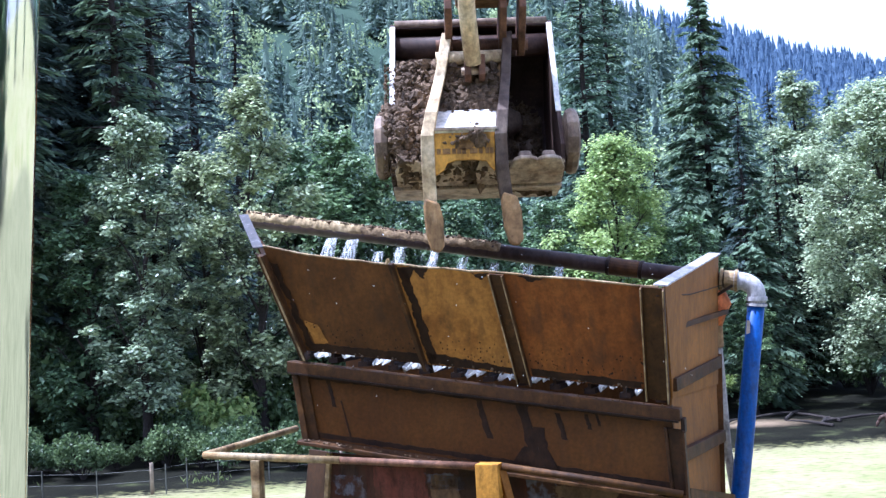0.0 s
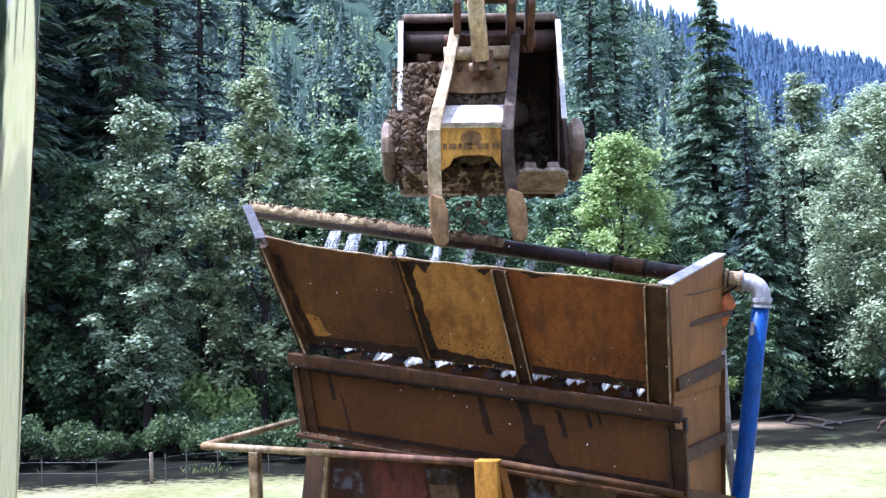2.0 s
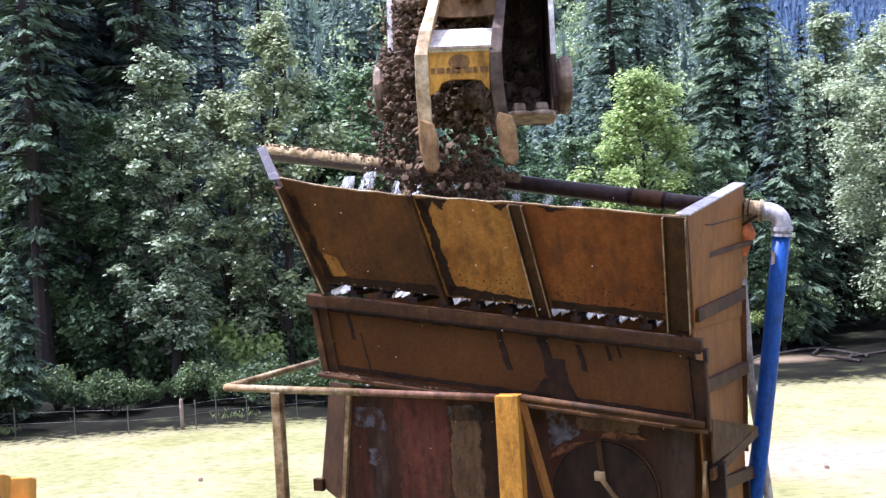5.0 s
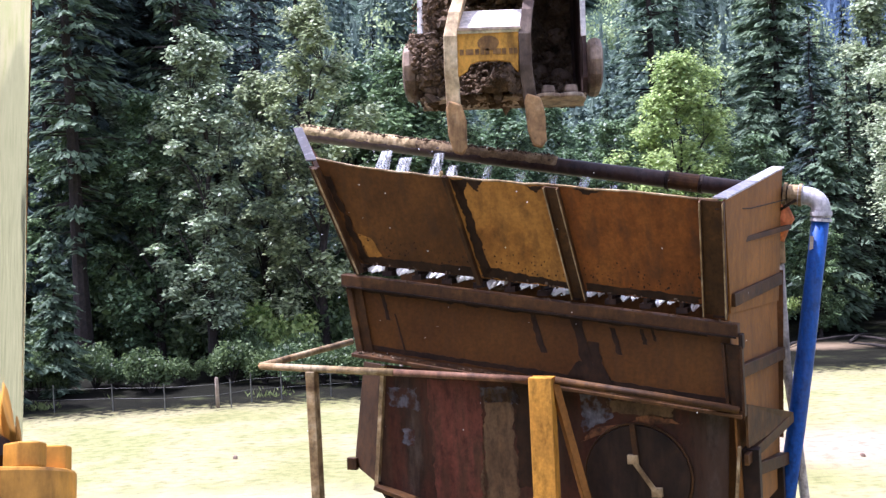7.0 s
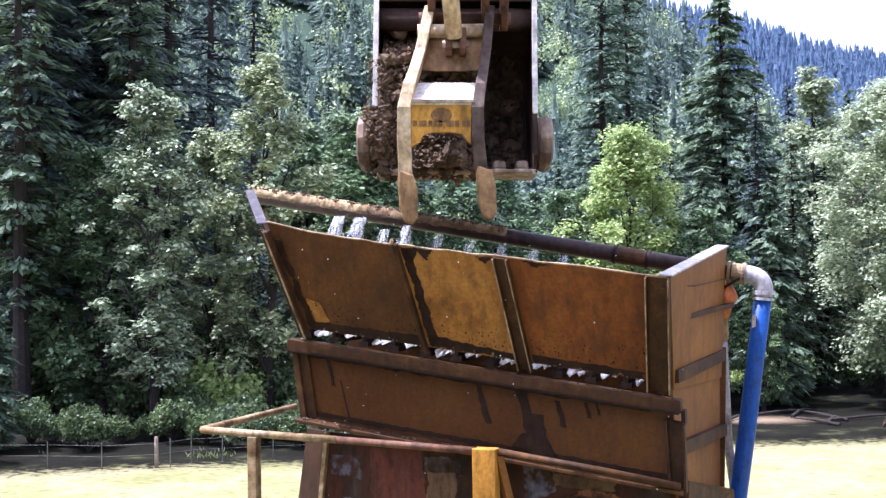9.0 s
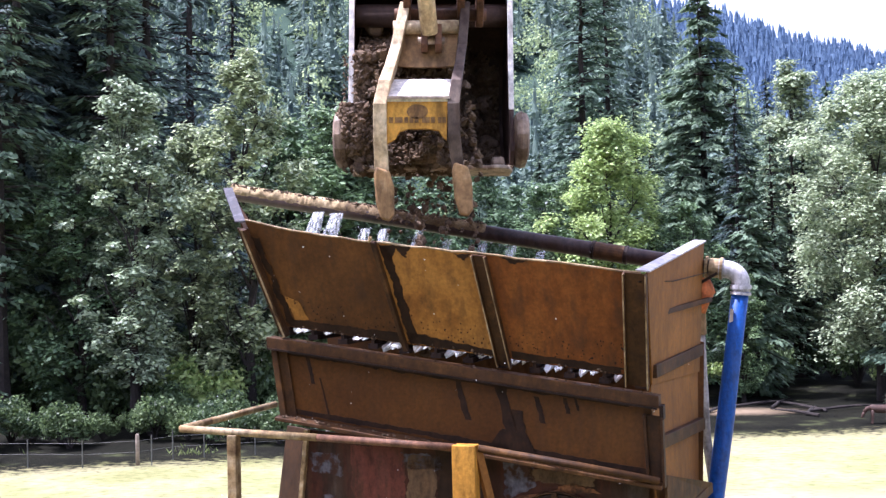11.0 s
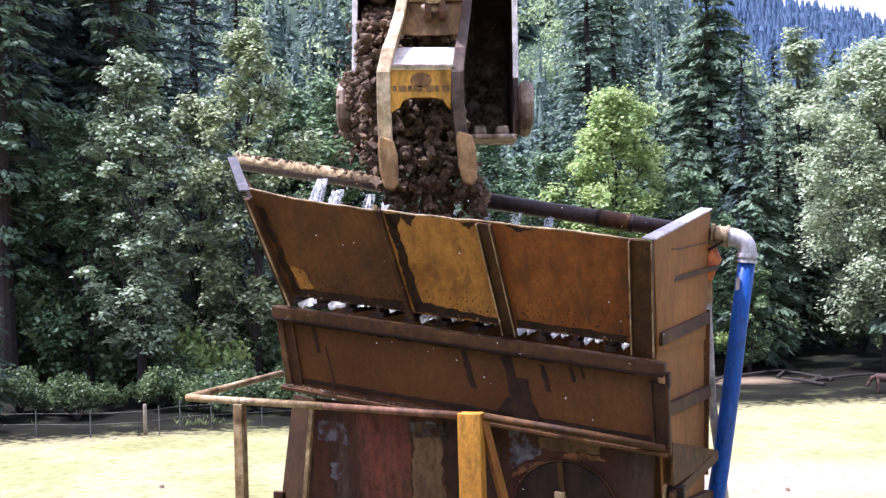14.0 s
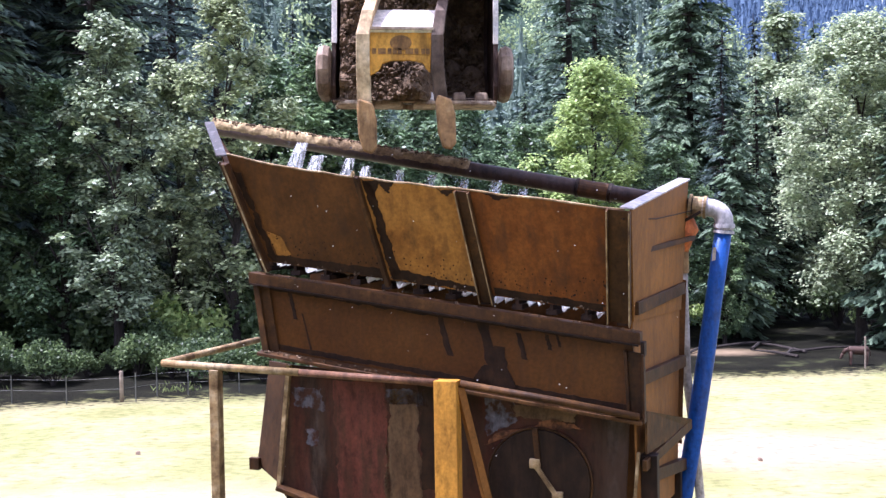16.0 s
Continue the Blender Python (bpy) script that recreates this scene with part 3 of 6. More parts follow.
oak_a = broadleaf("broadleaf_tree", 11, 14.0, 2.4, 0.14, LEAF_GREY, "grey-green leafy tree at the edge of the field")
oak_b = broadleaf("broadleaf_tree", 12, 16.0, 2.6, 0.14, LEAF_GREY, "tall grey-green leafy tree in full leaf", 17000, 0.122)
oak_c = broadleaf("broadleaf_tree", 13, 13.0, 2.8, 0.08, LEAF_MID, "mid-green leafy tree of the forest edge", 14000, 0.13)
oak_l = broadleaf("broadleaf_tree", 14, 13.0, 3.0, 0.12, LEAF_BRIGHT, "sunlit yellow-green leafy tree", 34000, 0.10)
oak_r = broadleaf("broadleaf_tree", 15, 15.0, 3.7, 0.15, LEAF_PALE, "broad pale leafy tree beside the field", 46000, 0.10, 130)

oak_d = broadleaf("broadleaf_tree", 16, 14.0, 2.9, 0.12, LEAF_MID, "leafy green tree added out of view", 5000, 0.30, 50)
deep = {"fir_a": conifer("fir_tree", 41, 24, 6.0, 0.05, FIR_GREEN, "tall green fir inside the wood", 0.55, 0.40, 0.80),
        "fir_b": conifer("fir_tree", 42, 29, 4.2, 0.10, FIR_DARK, "tall dark fir inside the wood", 0.5, 0.45),
        "oak": broadleaf("broadleaf_tree", 43, 14.0, 2.7, 0.12, LEAF_MID, "leafy green tree inside the wood", 8000, 0.17, 60)}
put(deep["fir_a"], -37.6, 66.0, 1.0, 0, True)
put(deep["fir_b"], -22.0, 80.0, 1.0, 0, True)
put(deep["oak"], -21.0, 63.5, 1.0, 0, True)
put(oak_a, -12.6, 45.0, 1.02, 20, True)
put(oak_b, -8.2, 47.5, 1.02, 100, True)
put(oak_l, 8.2, 50.5, 1.0, 40, True)
put(oak_r, 20.5, 49.2, 1.0, 10, True)
put(fir_a, 16.6, 65.0, 1.0, 0, True)
put(fir_b, -17.5, 55.0, 1.05, 0, True)
put(fir_d, 27.5, 74.0, 0.8, 0, True)
put(fir_c, 10.6, 74.0, 1.12, 0, True)
put(fir_s, 15.4, 52.0, 1.0, 0, True)
put(oak_c, 11.8, 50.2, 0.72, 70)
put(oak_c, 14.2, 49.6, 0.45, 150)
put(oak_c, -4.6, 51.0, 1.10, 0, True)
put(oak_b, 20.3, 60.0, 1.08, 200)
fir_e = conifer("fir_tree", 8, 31, 3.6, 0.42, FIR_DARK, "very tall fir with a bare dark lower trunk", 1.1, 0.5)
put(fir_e, -20.6, 53.5, 1.0, 0, True)
put(fir_e, -19.6, 55.5, 1.05, 80)

rt = random.Random(5)
for tree, s, d, k in [
        (fir_b, -0.385, 50, 1.0), (fir_b, -0.335, 58, 1.1), (fir_b, -0.265, 57, 1.08), (fir_b, -0.225, 64, 1.12), (fir_b, -0.43, 60, 1.1),
        (fir_b, -0.47, 52, 1.0), (fir_b, -0.185, 72, 0.95), (fir_c, -0.30, 52, 0.95), (fir_c, -0.405, 46, 0.9), (fir_b, -0.52, 56, 1.0),
        (oak_c, -0.33, 47, 0.85), (oak_c, -0.40, 48, 0.8), (oak_a, -0.225, 49, 0.9), (oak_a, -0.36, 50, 0.95), (fir_s, -0.432, 41.0, 0.62),
        (oak_c, -0.135, 53, 0.95), (oak_a, -0.10, 55, 0.98), (oak_c, -0.055, 52, 0.86), (oak_b, -0.02, 60, 0.80), (oak_c, 0.005, 51, 0.80),
        (oak_c, 0.045, 53, 0.78), (oak_b, 0.075, 58, 0.78), (oak_c, 0.105, 51, 0.75), (oak_a, 0.125, 60, 0.82), (fir_s, 0.205, 54, 1.0),
        (fir_s, 0.235, 58, 1.15), (fir_d, 0.19, 78, 0.92), (fir_a, 0.285, 72, 0.86), (fir_b, 0.315, 66, 0.62), (fir_a, 0.348, 61, 0.66),
        (fir_a, 0.318, 57, 0.56), (oak_a, 0.43, 52, 1.0), (oak_b, 0.47, 56, 1.0), (fir_a, 0.50, 66, 0.9),
        (fir_s, 0.452, 47, 1.1), (oak_c, 0.395, 60, 0.9), (fir_d, 0.10, 88, 0.72), (fir_c, 0.165, 82, 1.0), (fir_d, 0.04, 92, 0.68),
        (fir_d, -0.03, 90, 0.72), (fir_d, -0.09, 84, 0.78), (fir_d, -0.15, 86, 0.86), (fir_b, -0.115, 95, 0.72), (fir_d, 0.235, 90, 0.80),
        (fir_d, 0.34, 90, 0.74), (fir_d, 0.44, 84, 0.80), (fir_d, 0.0, 78, 0.60), (fir_d, 0.07, 76, 0.62), (fir_b, -0.29, 74, 1.1),
        (fir_b, -0.36, 72, 1.1), (fir_b, -0.45, 74, 1.1), (oak_b, -0.25, 62, 0.9), (oak_c, -0.32, 62, 0.95), (oak_c, -0.43, 62, 0.9),
        (fir_a, 0.205, 60, 0.60), (fir_b, 0.285, 59, 0.56), (oak_a, 0.15, 66, 0.8), (fir_a, -0.57, 66, 1.0), (fir_a, 0.58, 70, 1.0)]:
    if d > 54:
        tree = {fir_a: deep["fir_a"], fir_b: deep["fir_b"], oak_a: deep["oak"], oak_b: deep["oak"], oak_c: deep["oak"]}.get(tree, tree)
    put(tree, s * d, d, k * rt.uniform(0.96, 1.04), rt.uniform(0, 360))


# the wood goes on round the clearing, added out of view
for k in range(9):
    ang = math.radians(118 + 304 * (k + rt.random() * 0.6) / 9)
    d = rt.uniform(30, 48)
    put(rt.choice((fir_s, oak_d, oak_d)), math.cos(ang) * d, math.sin(ang) * d + 5, rt.uniform(0.85, 1.1), rt.uniform(0, 360))


# unseen trees near the camera, added to put green into the rod's reflection
for x, y, k in ((9.5, 2.0, 0.7), (9.8, -1.0, 0.7), (13.0, 4.0, 0.85), (9.0, -4.5, 0.75), (12.0, -2.5, 0.9), (11.0, -6.0, 0.9), (9.0, -10.0, 1.0), (5.5, -13.5, 0.95), (14.5, -7.0, 0.95), (12.5, -11.0, 0.95), (8.0, -15.0, 0.95), (1.5, -15.5, 0.95), (16.0, -2.0, 0.95), (-4.0, -15.0, 0.95), (17.0, -8.0, 1.05), (2.5, -11.0, 0.9), (5.5, -10.5, 0.9), (-1.5, -11.5, 0.9), (7.5, -9.5, 0.85)):
    put(oak_d, x if y < -9 else -x, y, k, rt.uniform(0, 360), k == 1.0)

# shrubs at the foot of the wood
def shrub(seed, material, label):
    rs = np.random.RandomState(seed)
    bush = thing("shrub", label, "shrub", Matrix())
    g = Geo()
    C, A, B = [], [], []
    for k in range(11):
        a, r = rs.uniform(0, 6.28), rs.uniform(0.1, 1.1)
        c0 = np.array([math.cos(a) * r, math.sin(a) * r, rs.uniform(0.5, 1.7)])
        g.tube([(0, 0, -0.1), tuple(c0 * 0.5), tuple(c0)], [0.04, 0.025, 0.008], 5, False)
        n = 210
        u = unit(rs, n)
        c = c0 + u * rs.uniform(0.2, 0.62, n)[:, None]
        d, e = unit(rs, n), unit(rs, n)
        w = np.cross(d, e)
        w /= np.linalg.norm(w, axis=1)[:, None] + 1e-6
        s = rs.uniform(0.06, 0.125, n)[:, None]
        C.append(c), A.append(d * s), B.append(w * s * 0.6)
    part("stem", g, BARK, bush)
    crown = new("crown", cards_mesh("crown", np.concatenate(C), np.concatenate(A), np.concatenate(B), material))
    crown.parent = bush
    return bush


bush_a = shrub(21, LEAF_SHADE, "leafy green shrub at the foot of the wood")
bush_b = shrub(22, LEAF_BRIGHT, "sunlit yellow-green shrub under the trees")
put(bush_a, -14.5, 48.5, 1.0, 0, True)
put(bush_b, -16.6, 53.4, 1.0, 0, True)
for k in range(30):
    s = -0.50 + 1.05 * (k + rt.random()) / 30
    d = rt.uniform(44, 58) if s < 0.18 else rt.uniform(52, 60)
    put(rt.choice((bush_a, bush_a, bush_b)), s * d, d, rt.uniform(0.6, 1.5), rt.uniform(0, 360))


# bright shrubs stand in for sunlit gaps between the trunks
for s, d, k in ((-0.33, 53, 1.3), (-0.27, 55, 1.4), (-0.24, 52, 1.2), (-0.215, 56, 1.5), (-0.30, 60, 1.6), (-0.38, 56, 1.4), (-0.19, 58, 1.4), (-0.16, 55, 1.2)):
    put(bush_b, s * d, d, k, rt.uniform(0, 360))


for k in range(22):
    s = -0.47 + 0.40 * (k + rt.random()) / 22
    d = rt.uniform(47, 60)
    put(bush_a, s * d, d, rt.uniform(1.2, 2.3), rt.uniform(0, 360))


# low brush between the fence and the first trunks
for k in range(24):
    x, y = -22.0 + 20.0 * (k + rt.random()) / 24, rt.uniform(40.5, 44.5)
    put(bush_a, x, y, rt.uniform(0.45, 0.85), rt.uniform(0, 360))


# ---- woods on the hills: far too many to count ----
def far_conifers(name, label, material, spots, seed, tiers, sides, sprays=0, slim=1.0):
    """Each tree: ragged drooping skirts of boughs, one above the other, up to a thin leader, with loose sprays round them."""
    rs = np.random.RandomState(seed)
    V, F = [], []
    k0 = 0
    for x, y, z, h in spots:
        wide = slim * h * rs.uniform(0.18, 0.27)
        core = 0.33 if sprays else 1.0
        turn = rs.uniform(0, 6.28)
        for j in range(tiers):
            f = j / tiers
            r = core * wide * (1 - f) ** 0.85 + 0.010 * h
            zt = h * (f + 1.75 / tiers) if j < tiers - 2 else h
            a = turn + j * 0.7 + (np.arange(sides) + rs.uniform(-0.3, 0.3, sides)) * 2 * math.pi / sides
            rr = r * rs.uniform(0.35, 1.2, sides)
            ring = np.stack([x + rr * np.cos(a), y + rr * np.sin(a), z + h * (0.04 + f) - rr * rs.uniform(0.1, 0.5, sides)], 1)
            V.append(np.concatenate([ring, [[x + rs.normal(0, 0.01) * h, y, z + zt]]]))
            F += [(k0 + i, k0 + (i + 1) % sides, k0 + sides) for i in range(sides)]
            k0 += sides + 1
        if sprays:
            near = min(max((190 - y) / 70, 0.0), 1.0)
            n = int(sprays * (h / 9) ** 0.7 * (1.1 + 1.5 * near))
            k = (np.floor((1 - np.sqrt(rs.rand(n))) * 11) + rs.uniform(0.0, 0.6, n)) / 11
            a = rs.uniform(0, 2 * math.pi, n)
            r = wide * (1 - k) ** 0.85 * rs.uniform(0.40, 1.15, n)
            out = np.stack([np.cos(a), np.sin(a), np.zeros(n)], 1)
            c = out * r[:, None] + np.array([x, y, z])
            c[:, 2] += h * (0.05 + 0.93 * k) - 0.25 * r
            d = out + rs.normal(0, 0.3, (n, 3))
            d[:, 2] -= 0.5
            d *= ((0.85 - 0.35 * near) * h * (0.026 + 0.055 * (1 - k)) * rs.uniform(0.7, 1.3, n))[:, None]
            w = np.cross(d, out * 0.4 + np.array([0, 0, 1.0]) + rs.normal(0, 0.3, (n, 3))) * 0.42
            V.append(np.stack([c - d, c + w, c + d, c - w], 1).reshape(-1, 3))
            F += [(k0 + 4 * i, k0 + 4 * i + 1, k0 + 4 * i + 2, k0 + 4 * i + 3) for i in range(n)]
            k0 += 4 * n
    me = bpy.data.meshes.new(name)
    me.from_pydata(np.concatenate(V).tolist(), [], F)
    me.materials.append(material)
    return tagged(new(name, me), label, "woods", kind="stuff")


rh = random.Random(9)
near_spots, leaf_spots = [], []
for _ in range(1950):
    y = 112 + 158 * rh.random() ** 0.9
    s = rh.uniform(-0.58, 0.46)
    x = s * y
    if x > 62 and y > 150:
        continue
    (leaf_spots if rh.random() < 0.24 else near_spots).append((x, y, height(x, y) - 0.5, rh.uniform(6.0, 10.0) + 6.0 * rh.random() ** 3))
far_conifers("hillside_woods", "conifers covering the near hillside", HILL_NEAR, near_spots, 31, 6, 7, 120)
rs = np.random.RandomState(33)
C, A, B = [], [], []
for x, y, z, h in leaf_spots:
    n = 150
    u = unit(rs, n)
    u[:, 2] = np.abs(u[:, 2]) * 1.2 - 0.35
    r = h * rs.uniform(0.22, 0.32)
    lobes = unit(rs, 5) * r * 0.55
    C.append(np.array([x, y, z + h * 0.42]) + lobes[rs.randint(0, 5, n)] + u * np.array([r, r, r * 1.2]) * rs.uniform(0.5, 0.8, n)[:, None])
    d = np.cross(u + rs.normal(0, 0.35, (n, 3)), unit(rs, n))
    d /= np.linalg.norm(d, axis=1)[:, None] + 1e-6
    w = np.cross(d, u)
    A.append(d * 0.27), B.append(w * 0.22)
tagged(new("hillside_leafy_trees", cards_mesh("hillside_leafy_trees", np.concatenate(C), np.concatenate(A), np.concatenate(B), HILL_LEAF)),
       "lighter leafy trees scattered over the near hillside", "woods", kind="stuff")
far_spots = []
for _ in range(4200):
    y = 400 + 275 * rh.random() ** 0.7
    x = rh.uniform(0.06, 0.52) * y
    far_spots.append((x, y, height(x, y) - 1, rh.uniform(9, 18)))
far_conifers("distant_ridge_woods", "distant ridge conifers with haze put into their blue colour", HILL_FAR, far_spots, 35, 5, 6, 0, 0.75)
g = Geo()
for _ in range(46):
    x = rh.uniform(30, 62)
    y = rh.uniform(240, 268)
    h = rh.uniform(5, 12)
    z = height(x, y)
    g.tube([(x, y, z - 1), (x + rh.uniform(-0.4, 0.4), y, z + h)], [0.22, 0.05], 5)
tagged(new("dead_trees", g.mesh("dead_trees", SNAG)), "bare grey burnt trunks along the hill crest", "dead trees", kind="stuff")


# ---- wash plant: a tilted screening hopper on a welded body, with its spray pipe ----
PLANT = pose(1.396, 6.9, 5.56, 0, 0, -20)
SLOPE = 0.137


def hp(u, v, w):
    """A place on the tilted hopper: along its front, back from it, up it."""
    return Vector((u, v, w - SLOPE * u))


plant = thing("wash_plant", "rusty brown and yellow steel gravel wash plant with a tilted hopper", "wash plant", PLANT)
FW, FV = 0.715, -0.25        # height and overhang of the flared front


def fr(u, k):
    """A place on the flared front wall, k from its foot to its top."""
    return hp(u, FV * k, FW * k)


edges_b, edges_t = (-2.55, -1.63, -0.93, 0.0), (-2.74, -1.76, -1.02, 0.03)
for i, (mat, text) in enumerate(((BROWN_STEEL, "dark brown stained plate"), (YELLOW_STEEL, "faded yellow plate with rust streaks"), (ORANGE_STEEL, "orange-rusted plate"))):
    b0, b1, t0, t1 = edges_b[i], edges_b[i + 1], edges_t[i], edges_t[i + 1]
    g = Geo()
    n = 8
    top = [fr(t0 + (t1 - t0) * k / n, 1.0) + Vector((0, 0, (0.05 * (1 - k / n) ** 2 if i == 0 else 0) + random.uniform(-0.008, 0.006))) for k in range(n + 1)]
    bot = [fr(b0 + (b1 - b0) * k / n, 0.05) for k in range(n + 1)]
    for k in range(n):
        g.slab(bot[k], bot[k + 1], top[k + 1], top[k], 0.012)
    part("front_plate", g, mat, plant, text)
    # bright scraped top edge
    part("plate_edge", Geo().tube([p + Vector((0, 0.004, 0.004)) for p in top], 0.008, 6), RAIL_STEEL, plant, "scraped bright top edge")
    # scaly crust of dried mud along the foot of the plate
    g = Geo()
    rr = random.Random(40 + i)
    for k in range(10):
        u = b0 + (b1 - b0) * rr.random()
        g.lump(fr(u, rr.uniform(0.05, 0.08)) + Vector((0, -0.006, 0)), rr.uniform(0.005, 0.012), rr)
    tagged(part("mud_crust", g, SOIL, plant, "dried mud along the foot of the plate"), kind="stuff")

# channels that stiffen the front
def channel(ub, ut, wide, proud, mat, name="rib"):
    g = Geo()
    n = (fr(0, 1) - fr(0, 0)).cross(Vector((1, 0, 0))).normalized()
    n = -n if n.y > 0 else n
    for a, b in ((-wide / 2, -wide / 2 + 0.012), (wide / 2 - 0.012, wide / 2)):
        g.prism([fr(ub + a, -0.02), fr(ub + b, -0.02), fr(ut + b, 1.0), fr(ut + a, 1.0)], n * proud)
    g.prism([fr(ub - wide / 2, -0.02) + n * 0.006, fr(ub + wide / 2, -0.02) + n * 0.006, fr(ut + wide / 2, 1.0) + n * 0.006, fr(ut - wide / 2, 1.0) + n * 0.006], n * 0.01)
    rib = part(name, g, mat, plant, "rusty steel channel", bevel=0.003)
    for a in (-wide / 2 + 0.006, wide / 2 - 0.006):
        part("worn_edge", Geo().tube([fr(ub + a, -0.02) + n * proud, fr((ub + ut) / 2 + a, 0.5) + n * (proud + 0.002), fr(ut + a, 1.0) + n * proud], 0.005, 6), RAIL_STEEL, rib, "tan worn edge")
    return rib


channel(-0.93, -1.015, 0.10, 0.05, RIB_STEEL)
channel(-0.05, -0.005, 0.15, 0.06, EDGE_STEEL)
g = Geo()
n = Vector((0, -0.95, -0.3))
g.prism([fr(-1.645, 0), fr(-1.615, 0), fr(-1.735, 1.02), fr(-1.765, 1.02)], n * 0.05)
part("rib", g, RIB_STEEL, plant, "rusty flat bar on edge", bevel=0.003)
part("rib_tip", Geo().lump(fr(-1.77, 1.03) + Vector((0, -0.03, 0.0)), 0.022, random.Random(3)), RAIL_STEEL, plant, "bright bent end of the bar")
g = Geo()
g.prism([fr(-2.575, -0.03), fr(-2.535, -0.03), fr(-2.715, 1.0), fr(-2.76, 1.0)], n * 0.06)
g.prism([fr(-2.62, -0.03), fr(-2.575, -0.03), fr(-2.76, 1.0), fr(-2.80, 1.0)], n * 0.012)
angle = part("corner_angle", g, RIB_STEEL, plant, "rusty corner angle", bevel=0.003)
part("worn_edge", Geo().tube([fr(-2.555, -0.03) + n * 0.06, fr(-2.738, 1.0) + n * 0.06], 0.008, 6), RAIL_STEEL, angle, "tan worn edge")

# side walls and their bright top angles
def side_wall(b0, t0, t1, b1, mat, out, name, label):
    n = 8
    g = Geo()
    rows = [[b0.lerp(b1, i / n).lerp(t0.lerp(t1, i / n), j / n) for i in range(n + 1)] for j in range(n + 1)]
    flat = [p for r in rows for p in r]
    m = n + 1
    shift = Vector((0.012 * out, 0, 0))
    cells = [(j * m + i, j * m + i + 1, (j + 1) * m + i + 1, (j + 1) * m + i) for j in range(n) for i in range(n)]
    rim = [i for i in range(m)] + [j * m + n for j in range(1, m)] + [n * m + i for i in range(n - 1, -1, -1)] + [j * m for j in range(n - 1, 0, -1)]
    k = len(flat)
    g.add(flat + [p + shift for p in flat], cells + [tuple(i + k for i in q[::-1]) for q in cells] + [(a, b, b + k, a + k) for a, b in zip(rim, rim[1:] + rim[:1])])
    return part(name, g, mat, plant, label)


RT_N, RT_F = hp(0.06, -0.25, 0.72), hp(0.26, 1.15, 0.955)
side_wall(hp(0.03, 0.0, 0.0), RT_N, RT_F, hp(0.20, 1.15, 0.0), TAN_STEEL, 1, "side_wall", "tan steel side wall")
g = Geo()
d = RT_F - RT_N
g.prism([RT_N + Vector((-0.06, 0, 0.01)), RT_N + Vector((0.025, 0, 0.0)), RT_N + Vector((0.025, 0, 0.012)), RT_N + Vector((-0.06, 0, 0.022))], d * 1.005)
part("top_angle", g, GALV, plant, "bright galvanised angle on the wall", bevel=0.002)
LT_N, LT_F = hp(-2.77, -0.25, 0.75), hp(-3.36, 0.58, 0.985)
side_wall(hp(-2.56, 0.0, 0.0), LT_N, LT_F, hp(-2.75, 0.9, 0.0), BROWN_STEEL, -1, "side_wall", "brown steel side wall seen edge-on")
g = Geo()
d = LT_F - LT_N
g.prism([LT_N + Vector((-0.05, 0, 0.0)), LT_N + Vector((0.045, -0.02, 0.0)), LT_N + Vector((0.045, -0.02, 0.012)), LT_N + Vector((-0.05, 0, 0.012))], d * 1.02)
# left angle in a darker galvanised colour, for its shade
part("top_angle", g, GALV_SHADED, plant, "scratched angle on the wall, darkened for shade", bevel=0.002)
side_wall(hp(-2.75, 1.18, -1.0), hp(-2.85, 1.2, 0.22), hp(0.24, 1.2, 0.22), hp(0.2, 1.18, -1.0), BROWN_STEEL, 0.5, "back_wall", "low brown back wall")

# the lower front: beam, panel, uprights and flanges
part("beam", Geo().prism([hp(-2.69, -0.07, -0.135), hp(-2.69, 0.05, -0.135), hp(-2.69, 0.05, -0.055), hp(-2.69, -0.07, -0.055)], hp(0.09, 0, 0) - hp(-2.69, 0, 0)), EDGE_STEEL, plant, "muddy steel beam below the screen", bevel=0.006)
part("beam_edge", Geo().bar(hp(-2.68, -0.075, -0.137), hp(0.08, -0.075, -0.137), 0.012, 0.012), DARK_STEEL, plant)
part("beam_end", Geo().box((0.09, -0.06, -0.22), (0.115, 0.04, -0.13)), DARK_STEEL, plant, "open end of the beam", bevel=0.003)
part("lower_panel", Geo().slab(hp(-2.56, 0, -0.60), hp(0.06, 0, -0.59), hp(0.03, 0, -0.13), hp(-2.63, 0, -0.13), 0.012), PANEL_BROWN, plant, "streaked brown lower panel")
part("upright", Geo().prism([hp(-2.665, -0.05, -0.15), hp(-2.62, -0.05, -0.15), hp(-2.55, -0.05, -0.62), hp(-2.60, -0.05, -0.62)], (0, 0.06, 0)).prism([hp(-2.665, -0.01, -0.15), hp(-2.55, -0.01, -0.15), hp(-2.48, -0.01, -0.62), hp(-2.60, -0.01, -0.62)], (0, -0.012, 0)), EDGE_STEEL, plant, "muddy upright angle", bevel=0.003)
part("upright", Geo().prism([hp(-0.02, -0.05, -0.19), hp(0.0, -0.05, -0.19), hp(0.02, -0.05, -0.62), hp(0.0, -0.05, -0.62)], (0, 0.05, 0)).prism([hp(0.095, -0.07, -0.19), hp(0.11, -0.07, -0.19), hp(0.115, -0.07, -0.63), hp(0.10, -0.07, -0.63)], (0, 0.08, 0)).prism([hp(0.0, -0.02, -0.19), hp(0.11, -0.02, -0.19), hp(0.115, -0.02, -0.63), hp(0.015, -0.02, -0.63)], (0, 0.015, 0)), RIB_STEEL, plant, "dark upright channel", bevel=0.003)
